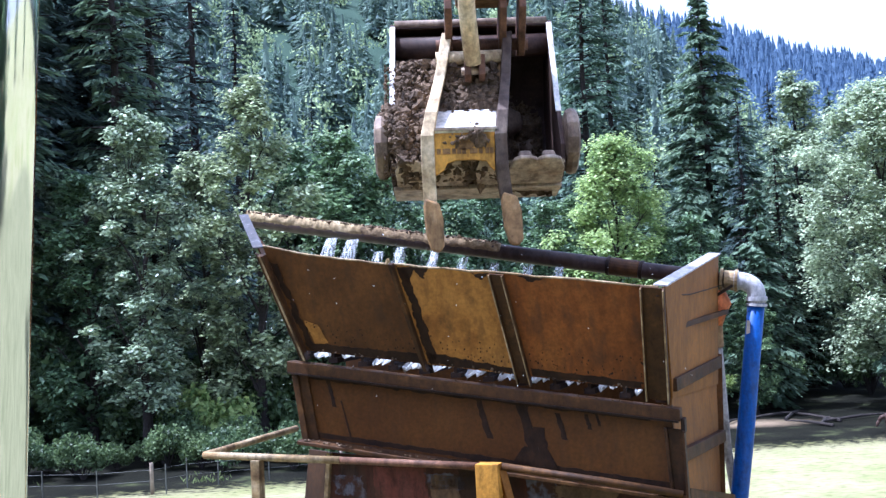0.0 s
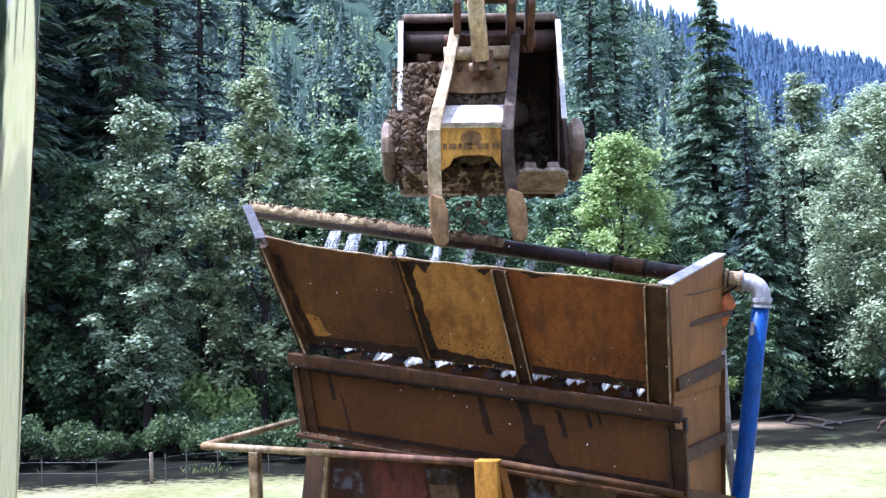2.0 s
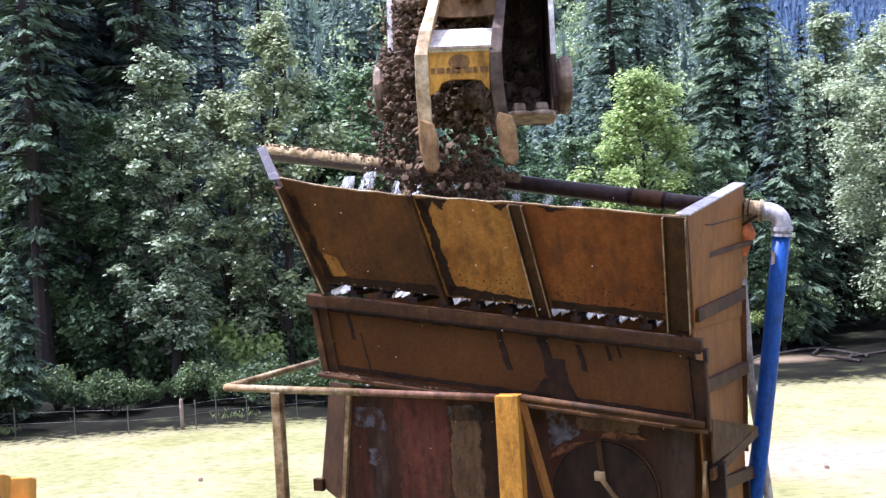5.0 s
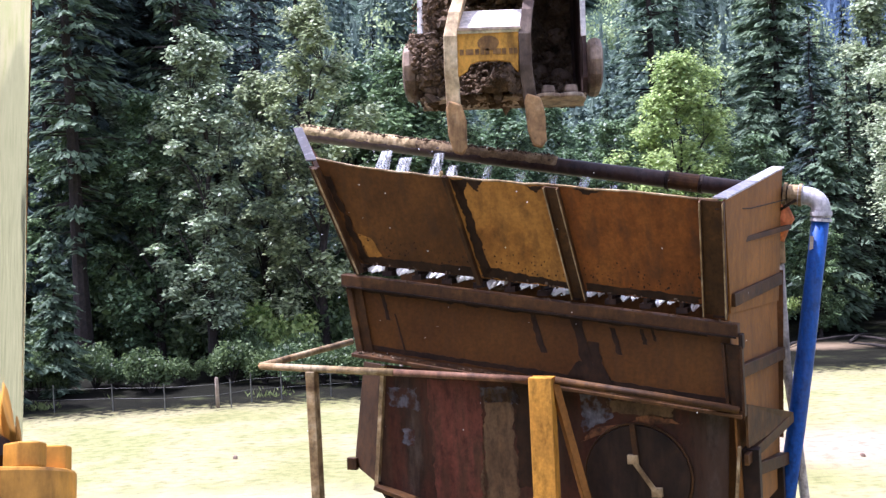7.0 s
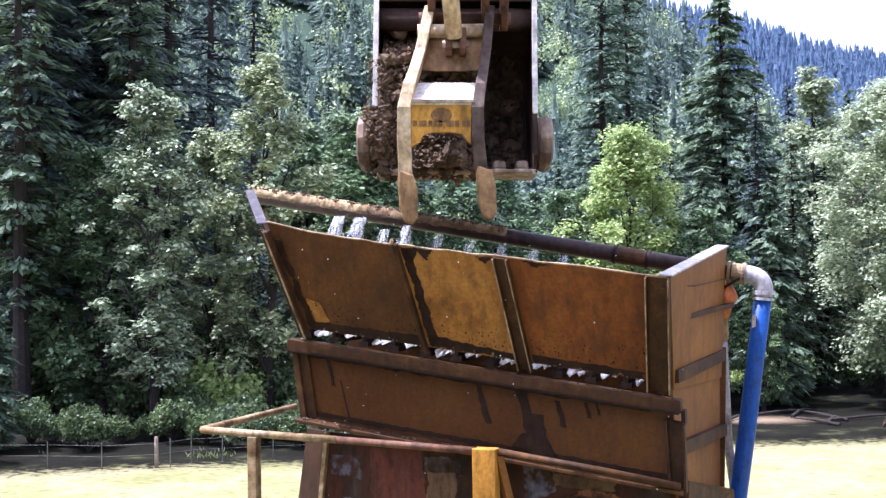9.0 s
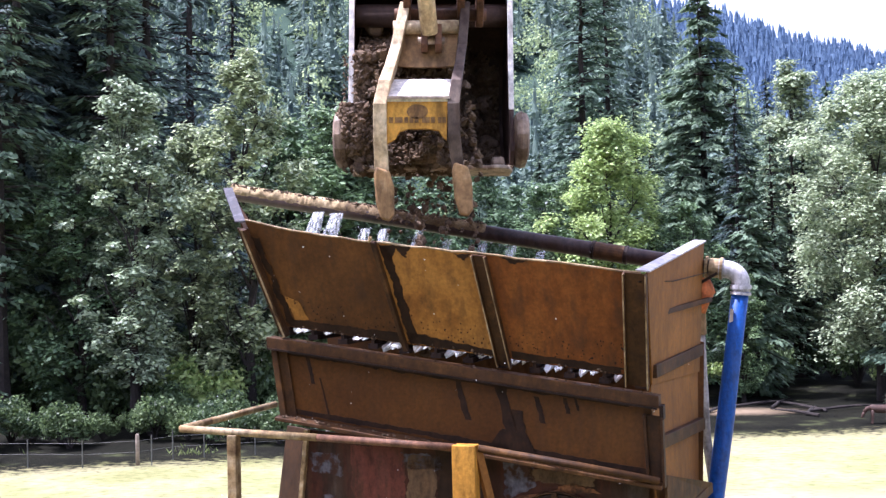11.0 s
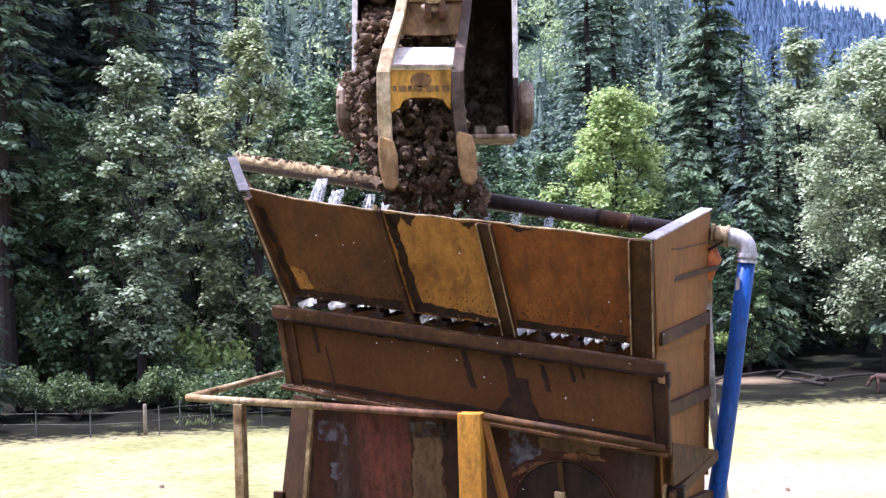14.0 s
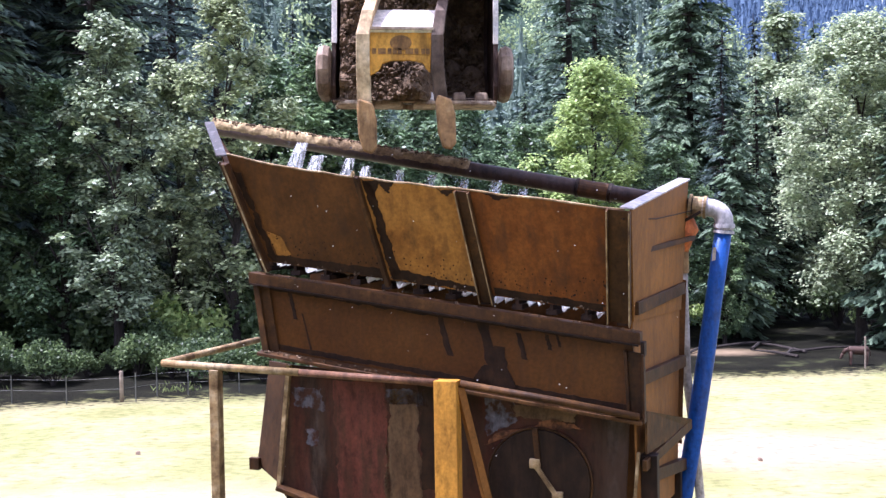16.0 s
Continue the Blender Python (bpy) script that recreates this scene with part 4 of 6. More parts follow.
part("bottom_flange", Geo().prism([hp(-2.62, -0.10, -0.615), hp(-2.62, 0.02, -0.60), hp(-2.62, 0.02, -0.625), hp(-2.62, -0.10, -0.64)], hp(0.1, 0, 0) - hp(-2.62, 0, 0)), EDGE_STEEL, plant, "mud-caked ledge under the panel", bevel=0.004)
g, rr = Geo(), random.Random(77)
for k in range(130):
    g.lump(hp(rr.uniform(-2.58, 0.08), rr.uniform(-0.09, -0.01), -0.606), rr.uniform(0.005, 0.014), rr)
tagged(part("mud_on_ledge", g, SOIL, plant, "lumps of mud on the ledge"), kind="stuff")
g, rr = Geo(), random.Random(78)
for k in range(40):
    g.lump(hp(rr.uniform(-2.66, 0.06), rr.uniform(-0.06, 0.0), -0.052), rr.uniform(0.005, 0.012), rr)
tagged(part("mud_on_beam", g, SOIL, plant, "mud along the top of the beam"), kind="stuff")
# stains of run-off on the panel, thin crusts of wet mud
rr = random.Random(79)
for u, w0, w1, wd in ((-1.27, -0.15, -0.42, 0.05), (-0.97, -0.15, -0.60, 0.10), (-0.86, -0.30, -0.60, 0.08), (-0.72, -0.19, -0.36, 0.04), (-0.53, -0.17, -0.27, 0.03), (-0.46, -0.16, -0.24, 0.02), (-2.40, -0.16, -0.35, 0.03), (-2.30, -0.3, -0.55, 0.015)):
    n = 9
    L, R = [], []
    for k in range(n + 1):
        w = w0 + (w1 - w0) * k / n
        du = 0.10 * (k / n) * abs(w1 - w0) / 0.4
        L.append(hp(u + du - wd * rr.uniform(0.3, 0.6), -0.003, w)), R.append(hp(u + du + wd * rr.uniform(0.3, 0.6), -0.003, w))
    part("mud_run", Geo().prism(L + R[::-1], (0, -0.002, 0)), STAIN, plant, "dark wet run-off stain")

# ragged stains and old paint, thin crusts proud of the plates
def ragged(name, label, place, quad, mat, jag, parent, n=14, seed=0, tooth=0.5):
    """A ragged patch between four corners in the plane that place(a, b) gives."""
    n *= 3
    (a0, b0), (a1, b1), (a2, b2), (a3, b3) = quad
    pts = []
    for e, ((xa, ya), (xb, yb)) in enumerate((((a0, b0), (a1, b1)), ((a1, b1), (a2, b2)), ((a2, b2), (a3, b3)), ((a3, b3), (a0, b0)))):
        run = math.hypot(xb - xa, yb - ya)
        for k in range(n):
            f = k / n
            p = Vector((f * run * 9, e * 7.0, seed * 3.1))
            da = noise.noise(p) * 0.9 + noise.noise(p * 3.3) * 0.5 + noise.noise(p * 8.0) * 0.25
            db = noise.noise(p + Vector((0, 40, 0))) * 0.9 + noise.noise(p * 3.7 + Vector((0, 40, 0))) * 0.7
            ends = min(1.0, 6 * f, 6 * (1 - f))
            pts.append(place(xa + (xb - xa) * f + jag * 1.3 * da * ends, ya + (yb - ya) * f + jag * 1.6 * db * tooth * ends))
    off = (pts[n] - pts[0]).cross(pts[2 * n] - pts[n]).normalized() * 0.002
    if off.y > 0:
        off = -off
    return part(name, Geo().prism([q + off * 0.7 for q in pts], off), mat, parent, label)


def on_front(u, k):
    return fr(u, k)


def on_low(u, w):
    return hp(u, 0.0, w)


def on_body(u, w):
    return Vector((u, 0.049, w))


for i, q in enumerate((
        ((-2.53, 0.06), (-1.66, 0.06), (-1.66, 0.15), (-2.55, 0.13)), ((-1.60, 0.06), (-0.99, 0.06), (-0.99, 0.11), (-1.62, 0.17)), ((-0.87, 0.06), (-0.14, 0.06), (-0.14, 0.12), (-0.88, 0.13)),
        ((-1.60, 0.10), (-1.53, 0.12), (-1.66, 0.97), (-1.72, 0.97)), ((-2.53, 0.1), (-2.49, 0.12), (-2.64, 0.9), (-2.70, 0.93)), ((-1.665, 0.84), (-1.64, 0.84), (-1.60, 0.995), (-1.73, 0.995)), ((-1.13, 0.93), (-1.12, 0.93), (-1.06, 0.995), (-1.20, 0.995)), ((-0.80, 0.95), (-0.79, 0.95), (-0.70, 0.995), (-0.88, 0.995)),
        ((-1.55, 0.90), (-1.53, 0.90), (-1.49, 0.995), (-1.60, 0.995)))):
    ragged("stain", "dark wet stain on the plate", on_front, q, STAIN, 0.022, plant, 14, i)
# dark spatters of dried mud, thick at the foot of the plates and thinner above
g, rr = Geo(), random.Random(81)
for k in range(420):
    u, w = rr.uniform(-2.5, -0.1), 0.05 + 0.30 * rr.random() ** 3.0
    r = rr.uniform(0.002, 0.007)
    c = fr(u - 0.06 * w, w) + Vector((0, -0.005, -0.001))
    g.add([c + Vector((r * math.cos(t) * rr.uniform(0.6, 1.3), 0, r * math.sin(t) * rr.uniform(0.7, 1.6))) for t in (0, 1.05, 2.1, 3.14, 4.2, 5.2)], [(0, 1, 2, 3, 4, 5)])
tagged(part("mud_spatter", g, STAIN, plant, "dark spatters of mud on the plates"), kind="stuff")
ragged("paint_patch", "ochre patch of old paint", on_front, ((-2.47, 0.13), (-2.36, 0.15), (-2.42, 0.33), (-2.52, 0.36)), YELLOW_STEEL, 0.014, plant, 8, 30)
for i, q in enumerate((((-2.50, -0.585), (0.0, -0.575), (0.0, -0.54), (-2.50, -0.55)), ((-1.06, -0.58), (-0.72, -0.58), (-0.80, -0.46), (-0.96, -0.44)), ((-2.60, -0.15), (-0.1, -0.15), (-0.1, -0.165), (-2.60, -0.17)))):
    ragged("stain", "dark wet stain on the panel", on_low, q, STAIN, 0.018, plant, 24, 50 + i)
for i, (q, mat, text) in enumerate((
        (((-2.06, -1.36), (-1.66, -1.46), (-1.70, -0.46), (-2.10, -0.46)), PAINT_RED, "faded red paint"),
        (((-1.74, -1.45), (-1.44, -1.52), (-1.46, -0.52), (-1.66, -0.52)), PAINT_TAN, "tan scraped paint"),
        (((-1.44, -1.2), (-1.24, -1.2), (-1.22, -0.46), (-1.46, -0.46)), STAIN, "dark run of wet mud"),
        (((-2.40, -0.66), (-2.16, -0.68), (-2.18, -0.52), (-2.42, -0.52)), PAINT_BLUE, "blue-grey worn paint"),
        (((-1.72, -0.60), (-1.40, -0.62), (-1.40, -0.50), (-1.72, -0.50)), PAINT_BLUE, "blue-grey worn paint"),
        (((-2.32, -0.92), (-2.22, -0.94), (-2.22, -0.82), (-2.32, -0.82)), PAINT_BLUE, "blue-grey worn paint"),
        (((-0.96, -0.80), (-0.76, -0.70), (-0.78, -0.56), (-0.98, -0.54)), PAINT_BLUE, "blue-grey worn paint"),
        (((-0.80, -0.66), (-0.36, -0.68), (-0.36, -0.60), (-0.80, -0.58)), PAINT_TAN, "flaking pale paint"),
        (((-0.98, -0.86), (-0.86, -0.76), (-0.3, -0.72), (-0.5, -0.66)), RUST_ORANGE, "orange rust"))):
    ragged("paint_patch", text, on_body, q, mat, 0.030, plant, 14, 70 + i)

# right flank below the hopper
part("flank", Geo().prism([hp(0.03, 0.02, 0.0), hp(0.20, 1.15, 0.0), hp(0.175, 1.15, -1.35), hp(0.06, 0.02, -1.35)], (-0.012, 0, 0)), TAN_STEEL, plant, "tan flank plate")
for w0, w1, v0 in ((0.10, 0.155, 0.0), (-0.365, -0.385, 0.0), (-1.05, -1.15, 0.3)):
    a, b = Vector((0.045 + 0.1 * v0, v0, w0 - 0.02)), Vector((0.215, 1.15, w1 - 0.02))
    part("flank_rib", Geo().bar(a, b, 0.06, 0.085), RIB_STEEL, plant, "dark steel rib on the flank", bevel=0.004)
part("bracket", Geo().bar(Vector((0.10, 0.25, 0.45)), Vector((0.30, 1.2, 0.50)), 0.03, 0.035), RIB_STEEL, plant, "flat bar that holds the hose")

# screen of rails inside, seen end-on through the gap
for k in range(12):
    u = -2.60 + k * 0.233
    g = Geo()
    g.box((u - 0.05, 0.03, -0.008), (u + 0.05, 1.12, 0.008))
    g.box((u - 0.011, 0.03, -0.055), (u + 0.011, 1.12, -0.006))
    g.box((u - 0.036, 0.03, -0.085), (u + 0.036, 1.12, -0.05))
    ob = part("grizzly_bar", g, DARK_STEEL, plant, "dark steel rail of the screen")
    ob.matrix_basis = Matrix.Translation((0, 0, -SLOPE * u + 0.045))
# body under the hopper
g = Geo()
body = [(-2.43, -0.36), (0.07, -0.56), (0.0, -0.62), (-0.05, -1.62), (-1.2, -1.62), (-2.52, -1.24)]
g.prism([(u, 0.05, w) for u, w in body], (0, 0.012, 0))
part("body_front", g, BODY_STEEL, plant, "rust-streaked red, grey and brown body plate")
part("body_back", Geo().prism([(-2.43, 1.1, -0.36), (0.07, 1.1, -0.56), (-0.05, 1.1, -1.62), (-1.2, 1.1, -1.62), (-2.52, 1.1, -1.24)], (0, 0.012, 0)), BROWN_STEEL, plant, "brown back plate")
part("body_rim", Geo().bar((-2.52, 0.0, -1.24), (-1.2, 0.0, -1.62), 0.10, 0.03).bar((-1.2, 0.0, -1.62), (-0.05, 0.0, -1.62), 0.10, 0.03), EDGE_STEEL, plant, "dark lower rim", bevel=0.003)
part("skirt", Geo().prism([(-2.68, 0.20, -0.36), (-2.43, 0.05, -0.36), (-2.53, 0.05, -1.24), (-2.80, 0.20, -1.14)], (0, 0.02, 0)), SKIRT_STEEL, plant, "dark brown folded skirt plate", bevel=0.003)
part("skirt_edge", Geo().bar((-2.43, 0.03, -0.36), (-2.53, 0.03, -1.25), 0.04, 0.03), RAIL_STEEL, plant, "bright worn edge")
part("skirt_tab", Geo().box((-2.84, 0.15, -1.17), (-2.76, 0.19, -1.08)), EDGE_STEEL, plant, bevel=0.003)
g = Geo().tube([(-0.60, 0.045, -1.08), (-0.60, 0.015, -1.08)], 0.345, 40)
part("round_hatch", g, DARK_STEEL, plant, "round black oily hatch", smooth=False, bevel=0.006)
ring = [(-0.60 + 0.355 * math.cos(a), 0.03, -1.08 + 0.355 * math.sin(a)) for a in (2 * math.pi * k / 44 for k in range(45))]
part("hatch_ring", Geo().tube(ring, 0.008, 8, False), RIB_STEEL, plant, "rusty hatch ring", smooth=True)
handle = part("hatch_handle", Geo().bar((-0.62, -0.02, -0.955), (-0.47, -0.02, -1.165), 0.03, 0.02, (0, 1, 0)), RAIL_STEEL, plant, "worn steel handle", bevel=0.003)
for p in ((-0.62, -0.955), (-0.47, -1.165)):
    part("handle_pad", Geo().box((p[0] - 0.035, -0.025, p[1] - 0.03), (p[0] + 0.035, 0.015, p[1] + 0.03)), RAIL_STEEL, handle, bevel=0.004)
part("hatch_bar", Geo().bar((-0.62, 0.0, -0.72), (-0.60, 0.0, -0.95), 0.035, 0.015, (0, 1, 0)), RIB_STEEL, plant)
# right-hand bracket and leg
part("gusset", Geo().prism([(0.10, 0.03, -0.58), (0.28, 0.98, -0.80), (0.26, 0.98, -0.86), (0.10, 0.03, -0.86)], (0.015, 0, 0)), EDGE_STEEL, plant, "muddy triangular gusset", bevel=0.002)
part("brace", Geo().bar((0.10, 0.0, -0.93), (0.28, 1.05, -0.85), 0.03, 0.07), RIB_STEEL, plant, bevel=0.003)
part("leg", Geo().box((0.06, 0.08, -2.9), (0.17, 0.19, -0.88)), DARK_STEEL, plant, "dark square leg", bevel=0.005)
part("leg_strip", Geo().bar((0.06, 0.02, -0.85), (-0.03, 0.02, -1.9), 0.045, 0.02), RAIL_STEEL, plant, "pale worn edge of the leg", bevel=0.003)
for u, v in ((-2.3, 0.25), (-2.3, 1.0), (0.1, 1.05)):
    part("leg", Geo().box((u, v, -2.9), (u + 0.11, v + 0.11, -1.2)), DARK_STEEL, plant, "dark square leg", bevel=0.005)
part("tail_strut", Geo().bar((-2.52, 0.05, -1.22), (-2.3, 0.05, -1.55), 0.06, 0.03), DARK_STEEL, plant, bevel=0.003)

# guard rail
part("guard_rail", Geo().tube([(-3.23, -0.35, -0.318), (-2.8, -0.35, -0.331), (-2.16, -0.35, -0.350)], 0.026, 12), RAIL_STEEL, plant, "scraped pale pipe rail", smooth=True)
# brown from here on paints the hopper's shadow along the rail
part("guard_rail", Geo().tube([(-2.16, -0.35, -0.350), (-1.6, -0.35, -0.370), (-1.17, -0.35, -0.385)], 0.0245, 12), RUST, plant, "pipe rail browned for the hopper's shadow", smooth=True)
part("guard_rail", Geo().tube([(-1.02, -0.35, -0.385), (-0.4, -0.20, -0.50), (0.08, -0.08, -0.60)], 0.024, 12), EDGE_STEEL, plant, "brown rusty rail", smooth=True)
part("guard_rail", Geo().tube([(-3.225, -0.35, -0.318), (-3.10, 0.80, -0.285)], 0.026, 12), RAIL_STEEL, plant, "scraped rusty pipe rail", smooth=True)
part("guard_rail", Geo().tube([(-3.02, 0.72, -0.225), (-2.60, 0.62, -0.265)], 0.018, 12), RAIL_STEEL, plant, "lower rusty pipe rail", smooth=True)
part("rail_hook", Geo().tube([(-3.0, 0.75, -0.28), (-3.02, 0.75, -0.21), (-2.98, 0.75, -0.18), (-2.94, 0.75, -0.21)], 0.012, 8), RAIL_STEEL, plant, smooth=True)
part("rail_post", Geo().box((-2.84, -0.385, -2.9), (-2.77, -0.315, -0.35)), RAIL_STEEL, plant, "brown square rail post", bevel=0.004)
part("post", Geo().box((-1.185, -0.40, -2.9), (-1.03, -0.30, -0.365)), POST_YELLOW, plant, "orange-yellow square post", bevel=0.005)
part("strut", Geo().bar((-1.035, -0.33, -0.40), (-0.80, -0.1, -1.7), 0.055, 0.05), TAN_STEEL, plant, "muddy tan diagonal strut", bevel=0.003)

# spray pipe along the back, its fittings and the supply hose
PA, PB = Vector((-3.62, 1.1, 1.46)), Vector((-0.02, 1.1, 0.79))
pipe = part("spray_pipe", Geo().tube([PA, PA.lerp(PB, 0.5), PB + (PB - PA) * 0.02], 0.062, 20), PIPE_DARK, plant, "long dark muddy spray pipe", smooth=True)
for f in (0.853, 0.922):
    part("collar", Geo().tube([PA.lerp(PB, f), PA.lerp(PB, f + 0.006)], 0.072, 20), DARK_STEEL, pipe, smooth=False)
part("sleeve", Geo().tube([PA.lerp(PB, 0.86), PA.lerp(PB, 0.92)], 0.067, 20), EDGE_STEEL, pipe, "brown pipe sleeve")
def mud_coat(f0, f1, thick, seed):
    """A lumpy crust over the top of the pipe, ragged along its lower edges."""
    g = Geo()
    along_n, round_n = int(170 * (f1 - f0) / 0.3), 14
    vs = []
    for i in range(along_n + 1):
        f = f0 + (f1 - f0) * i / along_n
        end = min(1.0, (f1 - f) / 0.006 + 0.1)
        lo = 0.45 + 0.5 * noise.noise(Vector((f * 40, seed, 0)))
        for j in range(round_n + 1):
            a = math.pi * (-0.12 * lo + (1.12 + 0.2 * lo) * j / round_n)
            edge = min(1.0, 4.0 * min(j, round_n - j) / round_n)
            r = 0.060 + end * edge * thick * (0.75 + 0.9 * noise.noise(Vector((f * 55, a * 1.3, seed))) + 0.45 * noise.noise(Vector((f * 190, a * 4, seed))))
            vs.append(PA.lerp(PB, f) + Vector((0, -math.cos(a) * r, math.sin(a) * r)))
    m = round_n + 1
    return g.add(vs, [(i * m + j, i * m + j + 1, (i + 1) * m + j + 1, (i + 1) * m + j) for i in range(along_n) for j in range(round_n)])


tagged(part("dried_mud", mud_coat(0.0, 0.30, 0.024, 2.0), DRY_MUD, pipe, "pale dried mud on the pipe", smooth=True), kind="stuff")
tagged(part("mud_cap", mud_coat(0.295, 0.625, 0.017, 5.0), MUD_COAT, pipe, "brown mud caked along the pipe", smooth=True), kind="stuff")
g, rr = Geo(), random.Random(60)
for k in range(500):
    f = rr.random() ** 1.1 * 0.62
    g.lump(PA.lerp(PB, f) + Vector((0, rr.uniform(-0.05, 0.03), 0.066 + rr.uniform(0, 0.012))), rr.uniform(0.004, 0.013), rr, 0.45)
tagged(part("loose_soil", g, SOIL, pipe, "crumbs of soil on the pipe"), kind="stuff")
part("pipe_stub", Geo().tube([(0.0, 1.14, 0.775), (0.30, 1.2, 0.735)], 0.055, 18), PIPE_DARK, plant, smooth=True)
part("coupling", Geo().tube([(0.27, 1.2, 0.735), (0.29, 1.2, 0.733)], 0.085, 20).tube([(0.30, 1.2, 0.733), (0.37, 1.2, 0.725)], 0.072, 20).tube([(0.375, 1.2, 0.725), (0.395, 1.2, 0.723)], 0.082, 20), RAIL_STEEL, plant, "rust-stained pale coupling")
arc = [Vector((0.40 + 0.12 * math.sin(a), 1.2, 0.62 + 0.10 * math.cos(a))) for a in (math.pi / 2 * k / 8 for k in range(9))]
elbow = part("elbow", Geo().tube([(0.36, 1.2, 0.725)] + arc + [(0.52, 1.2, 0.55)], 0.066, 18), PIPE_GREY, plant, "grey plastic elbow", smooth=True)
for p, q in (((0.37, 1.2, 0.724), (0.40, 1.2, 0.721)), ((0.52, 1.2, 0.60), (0.519, 1.2, 0.57)), ((0.518, 1.2, 0.55), (0.516, 1.2, 0.53))):
    part("elbow_ring", Geo().tube([p, q], 0.076, 18), PIPE_GREY, elbow)
hose = part("supply_hose", Geo().tube([(0.516, 1.2, 0.56), (0.45, 1.2, 0.1), (0.38, 1.2, -0.4), (0.295, 1.2, -0.95), (0.20, 1.2, -1.5), (0.08, 1.22, -2.2), (0.05, 1.25, -2.82)], [0.062, 0.062, 0.064, 0.064, 0.064, 0.063, 0.063], 18), PIPE_BLUE, plant, "bright blue plastic supply hose", smooth=True)
# a highlight on the hose, modelled as a thin white patch
part("hose_glint", Geo().prism([(0.435, 1.135, 0.33), (0.462, 1.133, 0.34), (0.468, 1.133, 0.43), (0.445, 1.135, 0.43)], (0, 0.004, 0)), PIPE_WHITE, hose, "white highlight painted on the hose")
part("drop_pipe", Geo().tube([(0.215, 1.26, 0.28), (0.235, 1.26, -0.5), (0.29, 1.26, -1.0), (0.34, 1.26, -1.6), (0.36, 1.26, -2.8)], 0.034, 14), PIPE_WHITE, plant, "pale plastic drop pipe", smooth=True)
part("drop_pipe_joint", Geo().tube([(0.21, 1.24, 0.42), (0.21, 1.26, 0.24)], 0.05, 14), TIP_STEEL, plant, "brass joint", smooth=False)
part("valve_body", Geo().tube([(0.24, 1.22, 0.66), (0.25, 1.22, 0.62), (0.265, 1.2, 0.56), (0.24, 1.22, 0.50), (0.22, 1.24, 0.40)], [0.045, 0.06, 0.075, 0.06, 0.04], 14), VALVE, plant, "orange valve", smooth=True)
part("valve_lever", Geo().bar((0.20, 1.14, 0.60), (0.36, 1.12, 0.69), 0.022, 0.02), DARK_STEEL, plant, bevel=0.002)
part("tie_wire", Geo().tube([hp(0.02, -0.3, 0.66), hp(0.15, 0.3, 0.67), (0.30, 1.14, 0.70)], 0.004, 5), DARK_STEEL, plant)
loop = [(-2.86 + 0.085 * math.cos(a) * 1.0, 0.28, 0.80 + 0.085 * math.sin(a)) for a in (5.0 + 4.9 * k / 16 for k in range(17))]
part("hanging_wire", Geo().tube([(-2.98, 0.2, 1.12), (-2.99, 0.24, 1.0)] + loop, 0.007, 6), PIPE_WHITE, plant, "loop of pale wire on the wall", smooth=True)

# ---- water: fans from the spray pipe, and the sheet that runs between the screen bars ----
rw = random.Random(14)
jets = []
for k, f in enumerate((0.225, 0.275, 0.345, 0.395, 0.47, 0.545, 0.615, 0.685, 0.75)):
    g = Geo()
    p = PA.lerp(PB, f)
    wide = 0.045 if k > 1 else 0.07
    for i in range(2):
        o = rw.uniform(-0.012, 0.012)
        y = -0.05 - 0.03 * i
        pts = [(-wide * 0.7 + 0.01, -0.07), (wide * 0.7 + 0.01, -0.07), (wide - 0.03, -0.25), (wide * 1.1 - 0.07, -0.52), (-wide * 1.2 - 0.07, -0.52), (-wide - 0.03, -0.25)]
        g.prism([p + Vector((x + o, y - 0.30 * (-z), z)) for x, z in pts], (0, 0.004, 0))
    for i in range(60):
        q = p + Vector((rw.uniform(-wide, wide) * 1.6 - 0.03, rw.uniform(-0.3, -0.05), rw.uniform(-0.45, -0.05)))
        g.lump(q, rw.uniform(0.002, 0.006), rw, 0.2)
    jets.append(part("water_jet", g, WATER_FAN, None, "white fan of water from the spray pipe", smooth=True, at=PLANT))
    tagged(jets[-1], category="water", group="jets of the spray pipe", kind="stuff")
sheets = []
for k in range(11):
    u = -2.485 + k * 0.233
    g = Geo()
    z0 = -SLOPE * u + 0.045
    for x, wd, ht in ((u - 0.045, 0.060, 0.044), (u + 0.025, 0.040, 0.036), (u + 0.058, 0.018, 0.026)):
        n = 5
        up = [(x - wd / 2 + wd * i / n, 0.22, z0 - SLOPE * (x - u) + rw.uniform(-0.012, 0.004)) for i in range(n + 1)]
        dn = [(x - wd * 0.28 + wd * 0.62 * i / n, 0.075, z0 - ht * (0.65 + 0.45 * math.sin(math.pi * i / n)) + rw.uniform(-0.022, 0.012)) for i in range(n + 1)]
        g.prism(up + dn[::-1], (0.01, 0.16, 0.02))
    sheets.append(part("water_trickle", g, WATER, None, "bright water running between the screen bars", at=PLANT))
    tagged(sheets[-1], category="water", group="trickles between the bars", kind="stuff")
drops = []
for k in range(10):
    g = Geo()
    for i in range(9):
        g.lump((rw.uniform(-3.0, 0.2), rw.uniform(-0.45, 0.3), rw.uniform(-0.25, 0.95)), rw.uniform(0.0018, 0.0042), rw, 0.2)
    drops.append(tagged(part("water_drops", g, WATER, None, "drops of water splashing from the hopper", smooth=True, at=PLANT), category="water", kind="stuff"))

